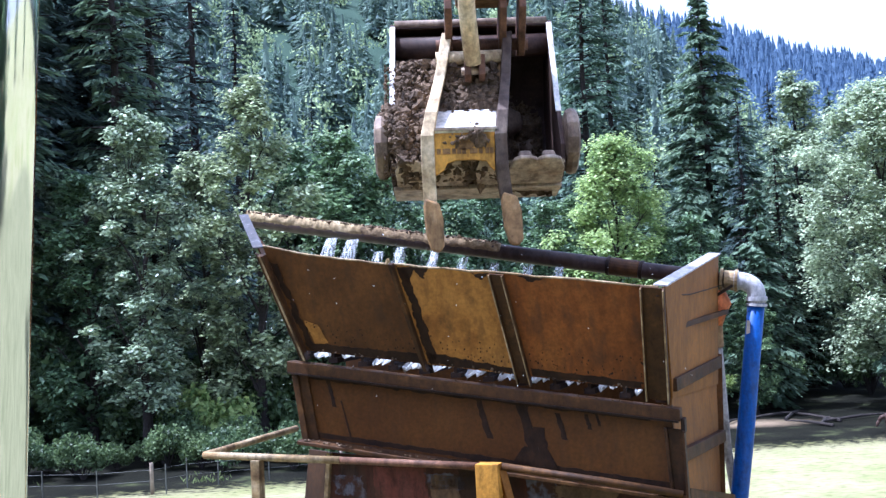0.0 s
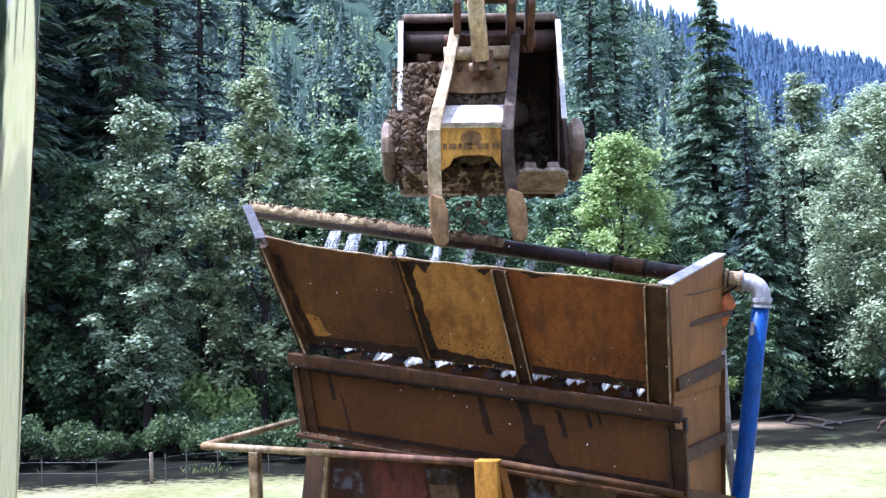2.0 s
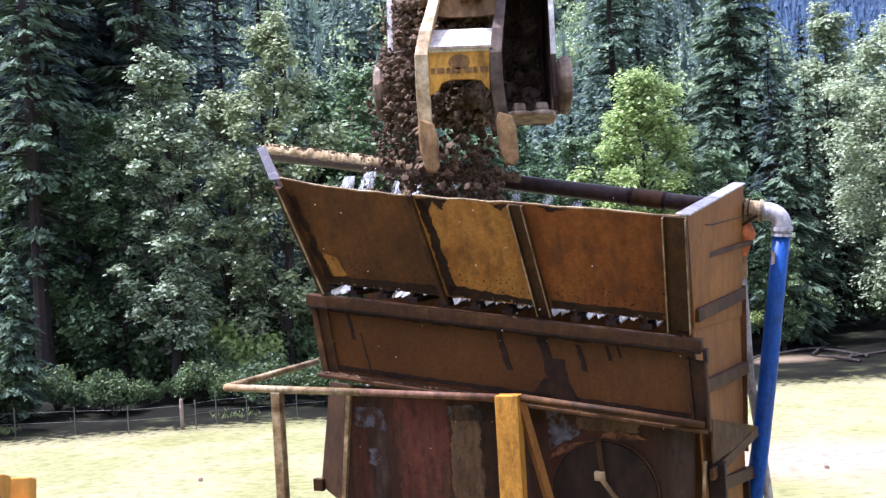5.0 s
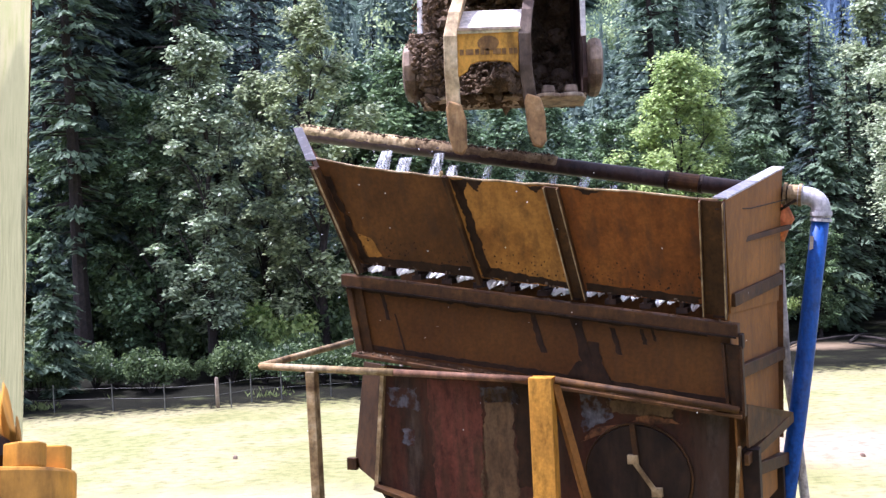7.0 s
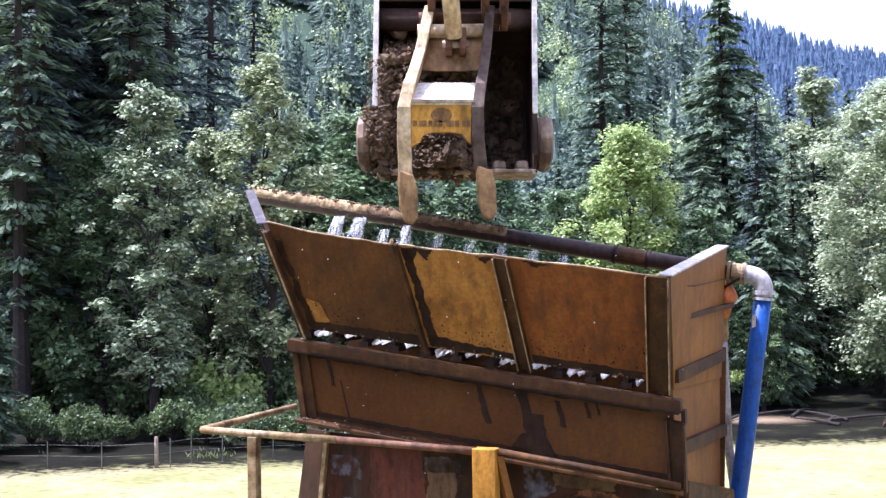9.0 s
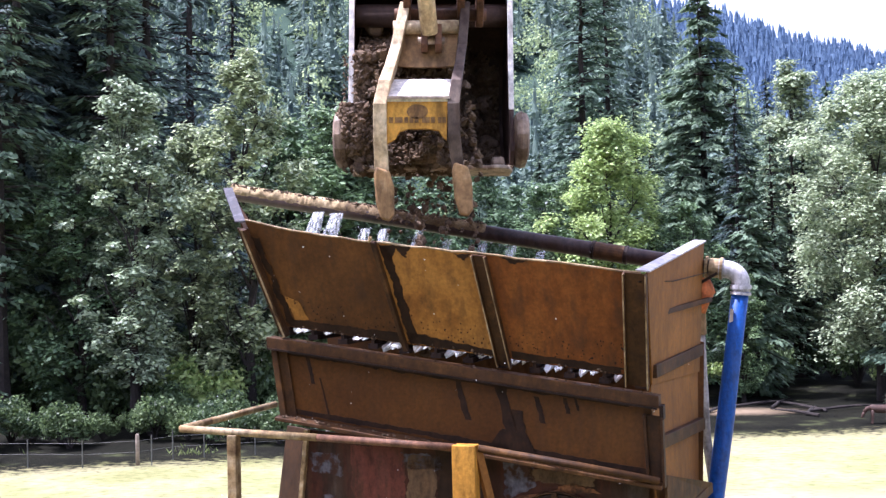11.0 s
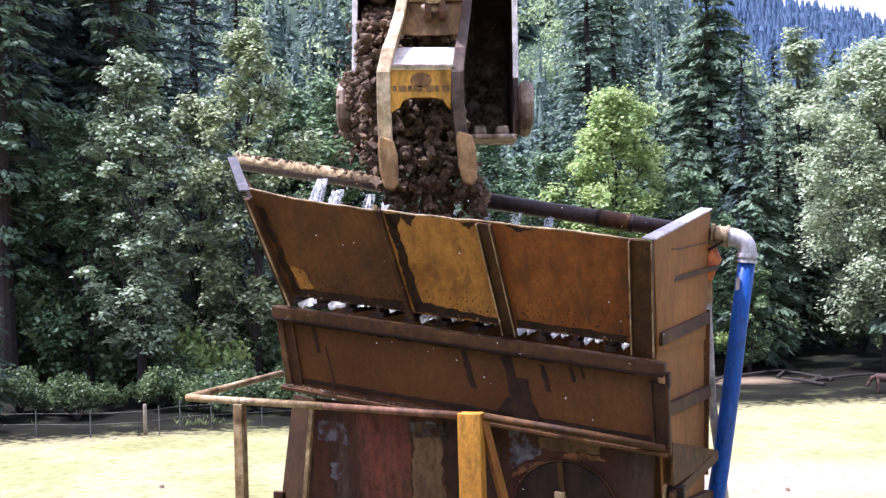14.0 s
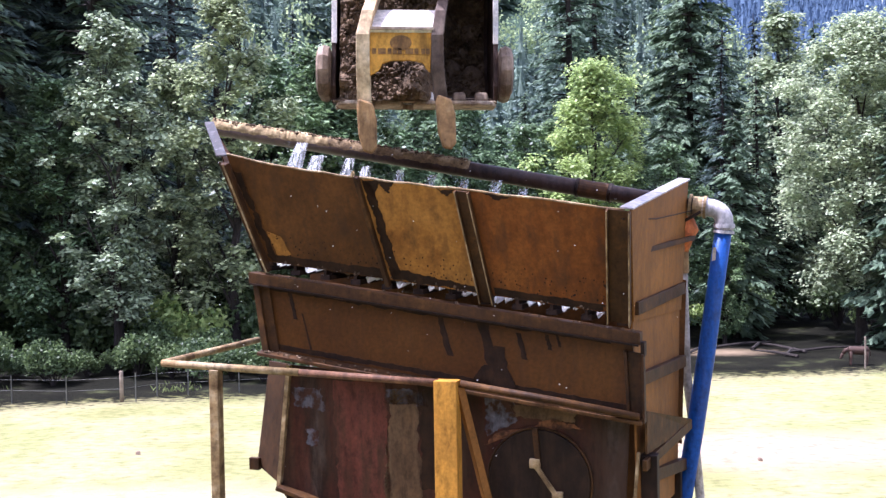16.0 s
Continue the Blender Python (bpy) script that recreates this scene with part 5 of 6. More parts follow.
# ---- hydraulic cylinder of the excavator, close beside the camera ----
ram = thing("hydraulic_cylinder", "excavator hydraulic cylinder with chromed rod and yellow head", "cylinder", pose(-0.512, 1.160, 6.06, -17.0, -3.2, 0))
part("rod", Geo().tube([(0, 0, -0.2), (0, 0, 1.5), (0, 0, 3.0)], 0.05, 40), CHROME, ram, "mirror-bright chromed rod", smooth=True)
head = part("head", Geo().tube([(0, 0, -0.16), (0, 0, -0.06)], 0.104, 48), POST_YELLOW, ram, "yellow bolted cylinder head", bevel=0.004)
part("head_flange", Geo().tube([(0, 0, -0.40), (0, 0, -0.163)], 0.112, 48), POST_YELLOW, ram, "yellow flange", bevel=0.004)
part("wiper", Geo().tube([(0, 0, -0.065), (0, 0, -0.045)], 0.060, 32), DARK_STEEL, ram, "black rod seal")
for k in range(10):
    a = 2 * math.pi * (k + 0.35) / 10
    g = Geo().tube([(0.080 * math.cos(a), 0.080 * math.sin(a), -0.06), (0.080 * math.cos(a), 0.080 * math.sin(a), -0.035)], 0.021, 6)
    part("bolt", g, POST_YELLOW, head, "yellow-painted bolt head", bevel=0.002)
part("barrel", Geo().tube([(0, 0, -3.3), (0, 0, -0.39)], 0.095, 32), POST_YELLOW, ram, "yellow barrel", smooth=True)
part("foot", Geo().box((-0.16, -0.12, -3.42), (0.16, 0.12, -3.2)), POST_YELLOW, ram, bevel=0.01)

# ---- excavator stick end with thumb and bucket ----
arm = thing("excavator_arm", "dusty yellow excavator stick with two-pronged thumb and bucket", "excavator", pose(0.19, 7.19, 7.38, 0, 0, 0))
ARM_SIZE = 1.16
arm.scale = (ARM_SIZE,) * 3
S = 305.0


def th(px, pz, y=0.0):
    return Vector((px / S, y, pz / S))


# thumb: two long curved prongs, made of profile plate, with worn tips
def prong(pts, tip, name="thumb_prong", mat=None):
    """pts: offsets along the prong: across, up, half width, front, back."""
    rings = [th(x + dx * h, z, f if front else b) for x, z, h, f, b in pts for dx, front in ((-1, True), (1, True), (1, False), (-1, False))]
    last = 4 * (len(pts) - 1)
    g = Geo().add(rings, [(4 * i + k, 4 * i + (k + 1) % 4, 4 * i + 4 + (k + 1) % 4, 4 * i + 4 + k) for i in range(len(pts) - 1) for k in range(4)] + [(0, 1, 2, 3), (last, last + 1, last + 2, last + 3)])
    ob = part(name, g, mat or THUMB_CREAM, arm, "grey-brown thumb prong darkened for shade" if mat else "dusty cream-yellow thumb prong", bevel=0.006)
    t = Geo()
    (x0, z0), (x1, z1) = tip
    prof = [(-13, 14), (-17, 0), (-16, -50), (-9, -78), (6, -82), (15, -70), (17, -20), (11, 6)]
    t.prism([th(x0 + a + (x1 - x0) * max(-b, 0) / 80, z0 + b, -0.045) for a, b in prof], (0, 0.11, 0))
    part("tip", t, TIP_STEEL, ob, "ochre worn prong tip", bevel=0.012)
    return ob


prong([(-22, 208, 10, 0.36, 0.52), (-38, 120, 10, 0.25, 0.42), (-48, 76, 10, 0.14, 0.32), (-56, 40, 11, 0.0, 0.22), (-64, -5, 12, -0.05, 0.16), (-64, -60, 12, -0.04, 0.12), (-62, -130, 12, 0.0, 0.10)], ((-58, -130), (-54, -200)))
# the right prong has a darker steel for the shade on it
prong([(92, 208, 9, 0.36, 0.52), (84, 120, 9, 0.25, 0.42), (78, 76, 9, 0.14, 0.32), (72, 40, 10, 0.0, 0.22), (66, -5, 11, -0.05, 0.16), (67, -60, 11, -0.04, 0.12), (74, -118, 11, 0.0, 0.10)], ((80, -122), (86, -190)), mat=THUMB_SHADED)
# cross plate with an arch cut out below, and the lit shelf above it
arch = [(-54, 4), (56, 4), (54, -70), (46, -62), (40, -52), (20, -49), (-14, -49), (-30, -54), (-36, -66), (-52, -76)]
cross = part("cross_plate", Geo().prism([th(x, z, -0.02) for x, z in arch], (0, 0.03, 0)), THUMB_YELLOW, arm, "scuffed yellow cross plate", bevel=0.004)
g = Geo()
oval = [th(2 + 19 * math.cos(a), -18 + 13 * math.sin(a), -0.023) for a in (2 * math.pi * k / 24 for k in range(24))]
g.prism(oval, (0, 0.002, 0))
part("decal", g, LOGO_BROWN, cross, "worn brown round decal")
g = Geo()
for x in (-48, -38, -31, -21, -12, -3, 10, 17, 26, 38, 46):
    g.prism([th(x, -38, -0.023), th(x + 7, -38, -0.023), th(x + 7, -28, -0.023), th(x, -28, -0.023)], (0, 0.002, 0))
tagged(part("worn_lettering", g, LOGO_BROWN, cross, "row of worn unreadable letters"), kind="stuff")
part("shelf", Geo().slab(th(-54, 4, -0.03), th(60, 4, -0.03), th(64, 52, 0.20), th(-42, 52, 0.20), 0.02), SHELF_PALE, arm, "pale bare shelf plate", bevel=0.003)
part("shelf_lip", Geo().bar(th(-52, 6, -0.035), th(60, 6, -0.035), 0.02, 0.016), BUCKET_PAINT, arm)
part("cross_tube", Geo().tube([th(-45, 158, 0.36), th(90, 160, 0.36)], 0.042, 18), THUMB_CREAM, arm, "cross tube of the thumb", smooth=True)
part("cross_plate", Geo().prism([th(-40, 150, 0.38), th(82, 150, 0.38), th(84, 84, 0.31), th(40, 80, 0.31), th(-8, 80, 0.31), th(-44, 84, 0.31)], (0, 0.03, 0)), TIP_STEEL, arm, "muddy ochre upper cross plate", bevel=0.003)
ramt = part("thumb_cylinder", Geo().tube([th(8, 330, -0.25), th(14, 225, 0.06), th(24, 140, 0.24)], 0.052, 20), THUMB_CREAM, arm, "dusty thumb cylinder", smooth=True)
for x in (14, 40):
    part("lug", Geo().prism([th(x - 6, 156, 0.22), th(x - 6, 118, 0.22), th(x - 6, 108, 0.27), th(x - 6, 108, 0.34), th(x - 6, 156, 0.38)], (0.04, 0, 0)), RUST, ramt, "rusty lug", bevel=0.004)
part("pin", Geo().tube([th(2, 128, 0.28), th(52, 128, 0.28)], 0.022, 12), BUCKET_PAINT, ramt)
part("stick", Geo().add([th(-4, 262, 0.16), th(98, 262, 0.16), th(98, 262, 0.50), th(-4, 262, 0.50), th(-40, 900, -1.1), th(120, 900, -1.1), th(120, 900, -0.45), th(-40, 900, -0.45)],
                        [(0, 1, 5, 4), (1, 2, 6, 5), (2, 3, 7, 6), (3, 0, 4, 7), (3, 2, 1, 0), (4, 5, 6, 7)]), TIP_STEEL, arm, "dusty ochre stick end", bevel=0.02)
for x in (-26, 8, 76, 112):
    part("linkage", Geo().prism([th(x, 205, 0.30), th(x, 240, 0.20), th(x, 300, 0.25), th(x, 230, 0.55), th(x, 175, 0.60), th(x, 165, 0.45)], (0.045, 0, 0)), RUST, arm, "rusty bucket link", bevel=0.006)
part("pin", Geo().tube([th(-44, 190, 0.47), th(132, 190, 0.47)], 0.04, 16), RUST, arm, "greasy rusty pin", smooth=True)

# bucket: turns on its pin; y away from the camera, z up, the pin at its origin
bucket = new("bucket")
bucket.parent = arm
PIN = Vector((0.085, 0.70, 0.68))
HW = 0.495
prof = [(-0.08, 0.12), (0.10, 0.20), (0.32, 0.10), (0.52, -0.14), (0.60, -0.48), (0.52, -0.78), (0.30, -0.955), (0.04, -1.015), (-0.10, -1.02)]
inner = []
for k, (y, z) in enumerate(prof):
    (ya, za), (yb, zb) = prof[max(k - 1, 0)], prof[min(k + 1, len(prof) - 1)]
    n = Vector((zb - za, -(yb - ya))).normalized() * 0.028
    inner.append((y + n.x, z + n.y))
g = Geo().prism([(-HW, y, z) for y, z in prof + inner[::-1]], (2 * HW, 0, 0))
part("shell", g, BUCKET_IN, bucket, "dark mud-coated curved shell")
for sgn in (-1, 1):
    pl = [(y, z) for y, z in prof] + [(-0.17, -0.92), (-0.13, -0.66), (-0.08, -0.2)]
    sp = part("side_plate", Geo().prism([(sgn * HW, y, z) for y, z in pl], (0.028 * sgn, 0, 0)), BUCKET_IN, bucket, "muddy side plate", bevel=0.004)
    part("side_edge", Geo().prism([(sgn * (HW - 0.005), -0.085, 0.10), (sgn * (HW - 0.005), -0.135, -0.65), (sgn * (HW - 0.005), -0.118, -0.65), (sgn * (HW - 0.005), -0.068, 0.10)], (0.034 * sgn, 0, 0)), SHELF_PALE, sp, "pale worn edge", bevel=0.004)
    ear = [(-0.12, -0.66), (-0.20, -0.68), (-0.25, -0.74), (-0.265, -0.83), (-0.24, -0.92), (-0.17, -0.99), (0.06, -1.01), (0.10, -0.83), (0.04, -0.67)]
    part("side_cutter", Geo().prism([(sgn * (HW + 0.028), y, z) for y, z in ear], (0.092 * sgn, 0, 0)), EAR_STEEL, sp, "worn brown side cutter", bevel=0.045)
g = Geo().prism([(-HW - 0.02, 0.10, -1.045), (-HW - 0.02, -0.13, -1.066), (-HW - 0.02, -0.15, -1.055), (-HW - 0.02, 0.10, -1.01)], (2 * HW + 0.04, 0, 0))
lip = part("cutting_edge", g, BUCKET_PAINT, bucket, "thick worn cutting edge", bevel=0.008, at=Matrix.Translation((0, 0, 0.045)))
part("floor_outside", Geo().prism([(-HW - 0.02, 0.10, -1.045), (-HW - 0.02, 0.42, -0.92), (-HW - 0.02, 0.40, -0.89), (-HW - 0.02, 0.10, -1.01)], (2 * HW + 0.04, 0, 0)), BUCKET_PAINT, bucket, "scraped cream underside", bevel=0.008)
for i, x in enumerate((-0.40, -0.17, 0.08, 0.28, 0.42)):
    shoe = Geo().prism([(x - 0.088, 0.07, -1.088), (x + 0.088, 0.07, -1.088), (x + 0.095, -0.10, -1.092), (x + 0.070, -0.185, -1.086), (x + 0.030, -0.205, -1.083), (x - 0.030, -0.205, -1.083), (x - 0.070, -0.185, -1.086), (x - 0.095, -0.10, -1.092)], (0, 0.004, 0.028))
    part("tooth", shoe, BUCKET_PAINT, lip, "worn cream steel tooth shoe", bevel=0.010)
    nub = Geo().add([(x - 0.042, -0.185, -1.058), (x + 0.042, -0.185, -1.058), (x + 0.046, -0.03, -1.058), (x - 0.046, -0.03, -1.058),
                     (x - 0.036, -0.170, -1.002), (x + 0.036, -0.170, -1.002), (x + 0.040, -0.05, -0.995), (x - 0.040, -0.05, -0.995)],
                    [(0, 1, 5, 4), (1, 2, 6, 5), (2, 3, 7, 6), (3, 0, 4, 7), (3, 2, 1, 0), (4, 5, 6, 7)])
    # two nubs in pale steel for the sunlit white of their tops
    part("tooth", nub, EAR_STEEL if i not in (1, 2) else SHELF_PALE, lip, "blunt worn tooth", bevel=0.014)
# tube and top edge carry the bucket's inner shade in a darker colour
part("pin_tube", Geo().tube([(-HW, 0.02, 0.0), (HW, 0.02, 0.0)], 0.075, 18), BUCKET_IN, bucket, "bucket pin tube darkened for shade", smooth=True)
part("back_rail", Geo().tube([(-HW, -0.06, 0.13), (HW, -0.06, 0.13)], 0.03, 12), EAR_STEEL, bucket, "top edge darkened for shade", smooth=True)

# soil that stays in the bucket: a lumpy heap with stones
def heap(seed, label, fill, count, clod):
    """fill(x, z): how far the heap stands out of the bucket (negative y is towards the mouth)."""
    rr = random.Random(seed)
    g = Geo()
    nx, nz = 60, 68
    vs = []
    for j in range(nz + 1):
        z = -1.02 + 1.07 * j / nz
        for i in range(nx + 1):
            x = -0.47 + 0.94 * i / nx
            y = fill(x, z) + 0.10 * noise.noise(Vector((x * 5, z * 5, seed))) + 0.07 * noise.noise(Vector((x * 13, z * 13, seed))) + 0.03 * noise.noise(Vector((x * 34, z * 34, seed)))
            vs.append((x, y, z))
    g.add(vs, [(j * (nx + 1) + i, j * (nx + 1) + i + 1, (j + 1) * (nx + 1) + i + 1, (j + 1) * (nx + 1) + i) for j in range(nz) for i in range(nx)])
    for _ in range(count):
        x, z = rr.uniform(-0.45, 0.45), rr.uniform(-1.0, -0.05)
        g.lump((x, fill(x, z) + rr.uniform(-0.05, 0.03), z), clod * rr.uniform(0.35, 1.3), rr, 0.45)
    return tagged(part("soil_heap", g, SOIL, None, label), category="soil", kind="stuff")


def core(x, z):
    """Piled up against one side, hollow on the other."""
    up = smooth01((z + 1.05) / 1.1)
    full = -0.17 + 0.10 * up + 0.30 * smooth01((up - 0.80) / 0.2)
    hollow = 0.24 + 0.26 * smooth01((z + 1.02) / 0.35)
    k = smooth01((x - 0.02 - 0.10 * up) / 0.20)
    mound = 0.17 * math.exp(-((x + 0.03) / 0.22) ** 2) * math.exp(-((z + 0.98) / 0.17) ** 2)
    return full * (1 - k) + hollow * k - mound


soil_core = heap(3, "damp brown soil left lying in the bucket", core, 2600, 0.012)
g = Geo()
rr = random.Random(77)
for _ in range(1900):
    u = Vector((rr.gauss(0, 1), rr.gauss(0, 1), rr.gauss(0, 1))).normalized() * rr.random() ** 0.4
    g.lump((u.x * 0.115 - 0.05 * u.z, u.y * 0.12, u.z * 0.20 + 0.05 * noise.noise(u * 3)), 0.024 * rr.uniform(0.25, 1.2), rr, 0.45)
soil_spill = tagged(part("soil_spill", g, SOIL, None, "lump of damp soil hanging over the bucket's side"), category="soil", kind="stuff")
def worn_stone(r, seed):
    rr = random.Random(seed)
    bm = bmesh.new()
    bmesh.ops.create_icosphere(bm, subdivisions=3, radius=1.0)
    sx, sy, sz = r * rr.uniform(0.85, 1.2), r * rr.uniform(0.6, 0.9), r * rr.uniform(0.7, 1.3)
    at = [Vector((q.co.x * sx, q.co.y * sy, q.co.z * sz)) * (1 + 0.30 * noise.noise(q.co * 1.1 + Vector((seed, 0, 0))) + 0.10 * noise.noise(q.co * 3.1)) for q in bm.verts]
    faces = [tuple(x.index for x in f.verts) for f in bm.faces]
    bm.free()
    return Geo().add(at, faces)


stones = []
for x, z, r in ((0.24, -0.34, 0.12), (0.37, -0.48, 0.08), (0.36, -0.26, 0.06), (-0.37, -0.07, 0.070), (0.24, -0.74, 0.07), (0.39, -0.78, 0.07), (0.32, -0.62, 0.045)):
    ob = part("stone", worn_stone(r, int(x * 100) + int(z * 70)), STONE_MUD, None, "rounded brown stone held in the bucket", smooth=True)
    stones.append((tagged(ob, category="stone", group="stones in the bucket"), Vector((x, core(x, z) - (0.0 if x > 0 else 0.13), z))))

# ---- fence, animal, stumps and stones on the field ----
fence = thing("fence", "wire fence on wooden and steel posts along the wood", "fence", Matrix())
for x, y, h, wood in ((-10.16, 36.46, 1.06, True), (-11.97, 36.3, 0.95, False), (-14.0, 36.8, 0.95, False), (-9.67, 36.4, 1.0, False), (-9.2, 37.4, 1.05, False), (-8.2, 37.8, 1.0, False), (-16.2, 37.0, 1.0, False), (-6.5, 38.3, 1.0, False), (-18.5, 37.2, 1.0, False), (-4.0, 39.2, 1.0, True)):
    z = height(x, y)
    g = Geo().tube([(x, y, z - 0.2), (x, y, z + h * 0.98), (x, y, z + h)], [0.07, 0.062, 0.05] if wood else [0.02, 0.02, 0.018], 10)
    part("fence_post", g, WOOD_POST if wood else GREEN_POST, fence, "grey weathered wooden post" if wood else "thin steel post", smooth=wood)
for k in (0.45, 0.82):
    pts = [(-18.5, 37.2), (-16.2, 37.0), (-14.0, 36.8), (-11.97, 36.3), (-10.16, 36.46), (-9.2, 37.4), (-6.5, 38.3), (-4.0, 39.2)]
    part("wire", Geo().tube([(x, y, height(x, y) + k) for x, y in pts], 0.005, 5), GREEN_POST, fence, "thin grey fence wire")
z = height(17.13, 41.3)
tagged(part("marker_post", Geo().tube([(17.3, 41.2, z - 0.2), (17.3, 41.2, z + 1.25)], [0.035, 0.03], 8), WOOD_POST, None, "thin pale post standing in the field"), category="post")

AX, AY = 17.35, 42.0
beast = thing("grazing_animal", "reddish-brown animal grazing at the edge of the shade", "animal", pose(AX, AY, height(AX, AY), 0, 0, 172) @ Matrix.Scale(0.82, 4))
part("body", Geo().tube([(-0.50, 0, 0.72), (-0.42, 0, 0.74), (-0.15, 0, 0.70), (0.2, 0, 0.72), (0.40, 0, 0.74), (0.50, 0, 0.70)], [0.08, 0.19, 0.21, 0.20, 0.18, 0.08], 14), HIDE, beast, "reddish-brown body", smooth=True)
neck = part("neck", Geo().tube([(0.42, 0, 0.76), (0.60, 0, 0.72), (0.72, 0, 0.56)], [0.13, 0.10, 0.08], 12), HIDE, beast, smooth=True)
part("head", Geo().tube([(0.69, 0, 0.60), (0.76, 0, 0.48), (0.82, 0, 0.34), (0.84, 0, 0.28)], [0.06, 0.085, 0.06, 0.035], 12), HIDE, neck, smooth=True)
for x in (-0.38, 0.36):
    for y in (-0.11, 0.11):
        part("leg", Geo().tube([(x, y, 0.68), (x - 0.02, y, 0.35), (x, y, 0.05), (x + 0.02, y, 0.0)], [0.085, 0.05, 0.032, 0.04], 10), HIDE, beast, smooth=True)
part("tail", Geo().tube([(-0.50, 0, 0.76), (-0.58, 0, 0.6), (-0.57, 0, 0.42)], [0.03, 0.025, 0.012], 8), HIDE, beast, smooth=True)

rg = random.Random(70)
for k in range(8):
    x, y = rg.uniform(-16, 18), rg.uniform(25, 40)
    tagged(part("field_stone", Geo().lump((0, 0, 0.03), rg.uniform(0.04, 0.08), rg, 0.2, 2), STONE, None, "small stone lying on the dry field", at=pose(x, y, height(x, y))), category="stone", group="stones on the field")
for k in range(9):
    x, y = rg.uniform(11.5, 18), rg.uniform(45, 50)
    a = rg.uniform(0, 3.14)
    ln = rg.uniform(0.8, 2.2)
    tagged(part("fallen_branch", Geo().tube([(-ln * math.cos(a), -ln * math.sin(a), 0.08), (0, 0, 0.14), (ln * math.cos(a), ln * math.sin(a), 0.10)], [0.07, 0.06, 0.02], 7), BARK, None, "dark fallen branch under the trees", at=pose(x, y, height(x, y))), category="branch", group="fallen branches")

# grass on the field, blades in tufts
rs = np.random.RandomState(50)
n = 2600
gx_, gy_ = rs.uniform(-22, -3, n), 37.2 + np.abs(rs.normal(0, 1.0, n))
keep = np.array([noise.noise(Vector((x * 0.5, y * 0.5, 5))) > 0.22 for x, y in zip(gx_, gy_)])
gx_, gy_ = gx_[keep], gy_[keep]
n = len(gx_)
tall = rs.uniform(0.03, 0.14, n)
c = np.stack([gx_, gy_, np.array([height(x, y) for x, y in zip(gx_, gy_)]) + tall * 0.8], 1)
a = np.stack([rs.normal(0, 0.04, n), rs.normal(0, 0.04, n), tall], 1)
b = np.stack([rs.normal(0, 0.02, n), rs.normal(0, 0.02, n), np.zeros(n)], 1)
tagged(new("fence_grass", cards_mesh("fence_grass", c, a, b, GRASS_DRY)), "taller yellow-green grass along the fence", "grass", kind="stuff")

# ---- soil that falls from the bucket into the hopper, in clumps ----
clumps = []


def falling(seed, n, wide, tall, size, lo, hi):
    rr = random.Random(seed)
    g = Geo()
    for _ in range(int(n * 10)):
        x = min(max(rr.gauss(0, wide * 1.25), lo), hi)
        g.lump((x, min(max(rr.gauss(0, 0.09), -0.14), 0.2), min(max(rr.gauss(0, tall * 1.7), -0.42), 0.40)), 0.66 * size * rr.uniform(0.12, 1.2) ** 3.0, rr, 0.55)
    return tagged(part("falling_soil", g, SOIL, None, "clods of brown soil falling into the hopper"), category="soil", kind="stuff")


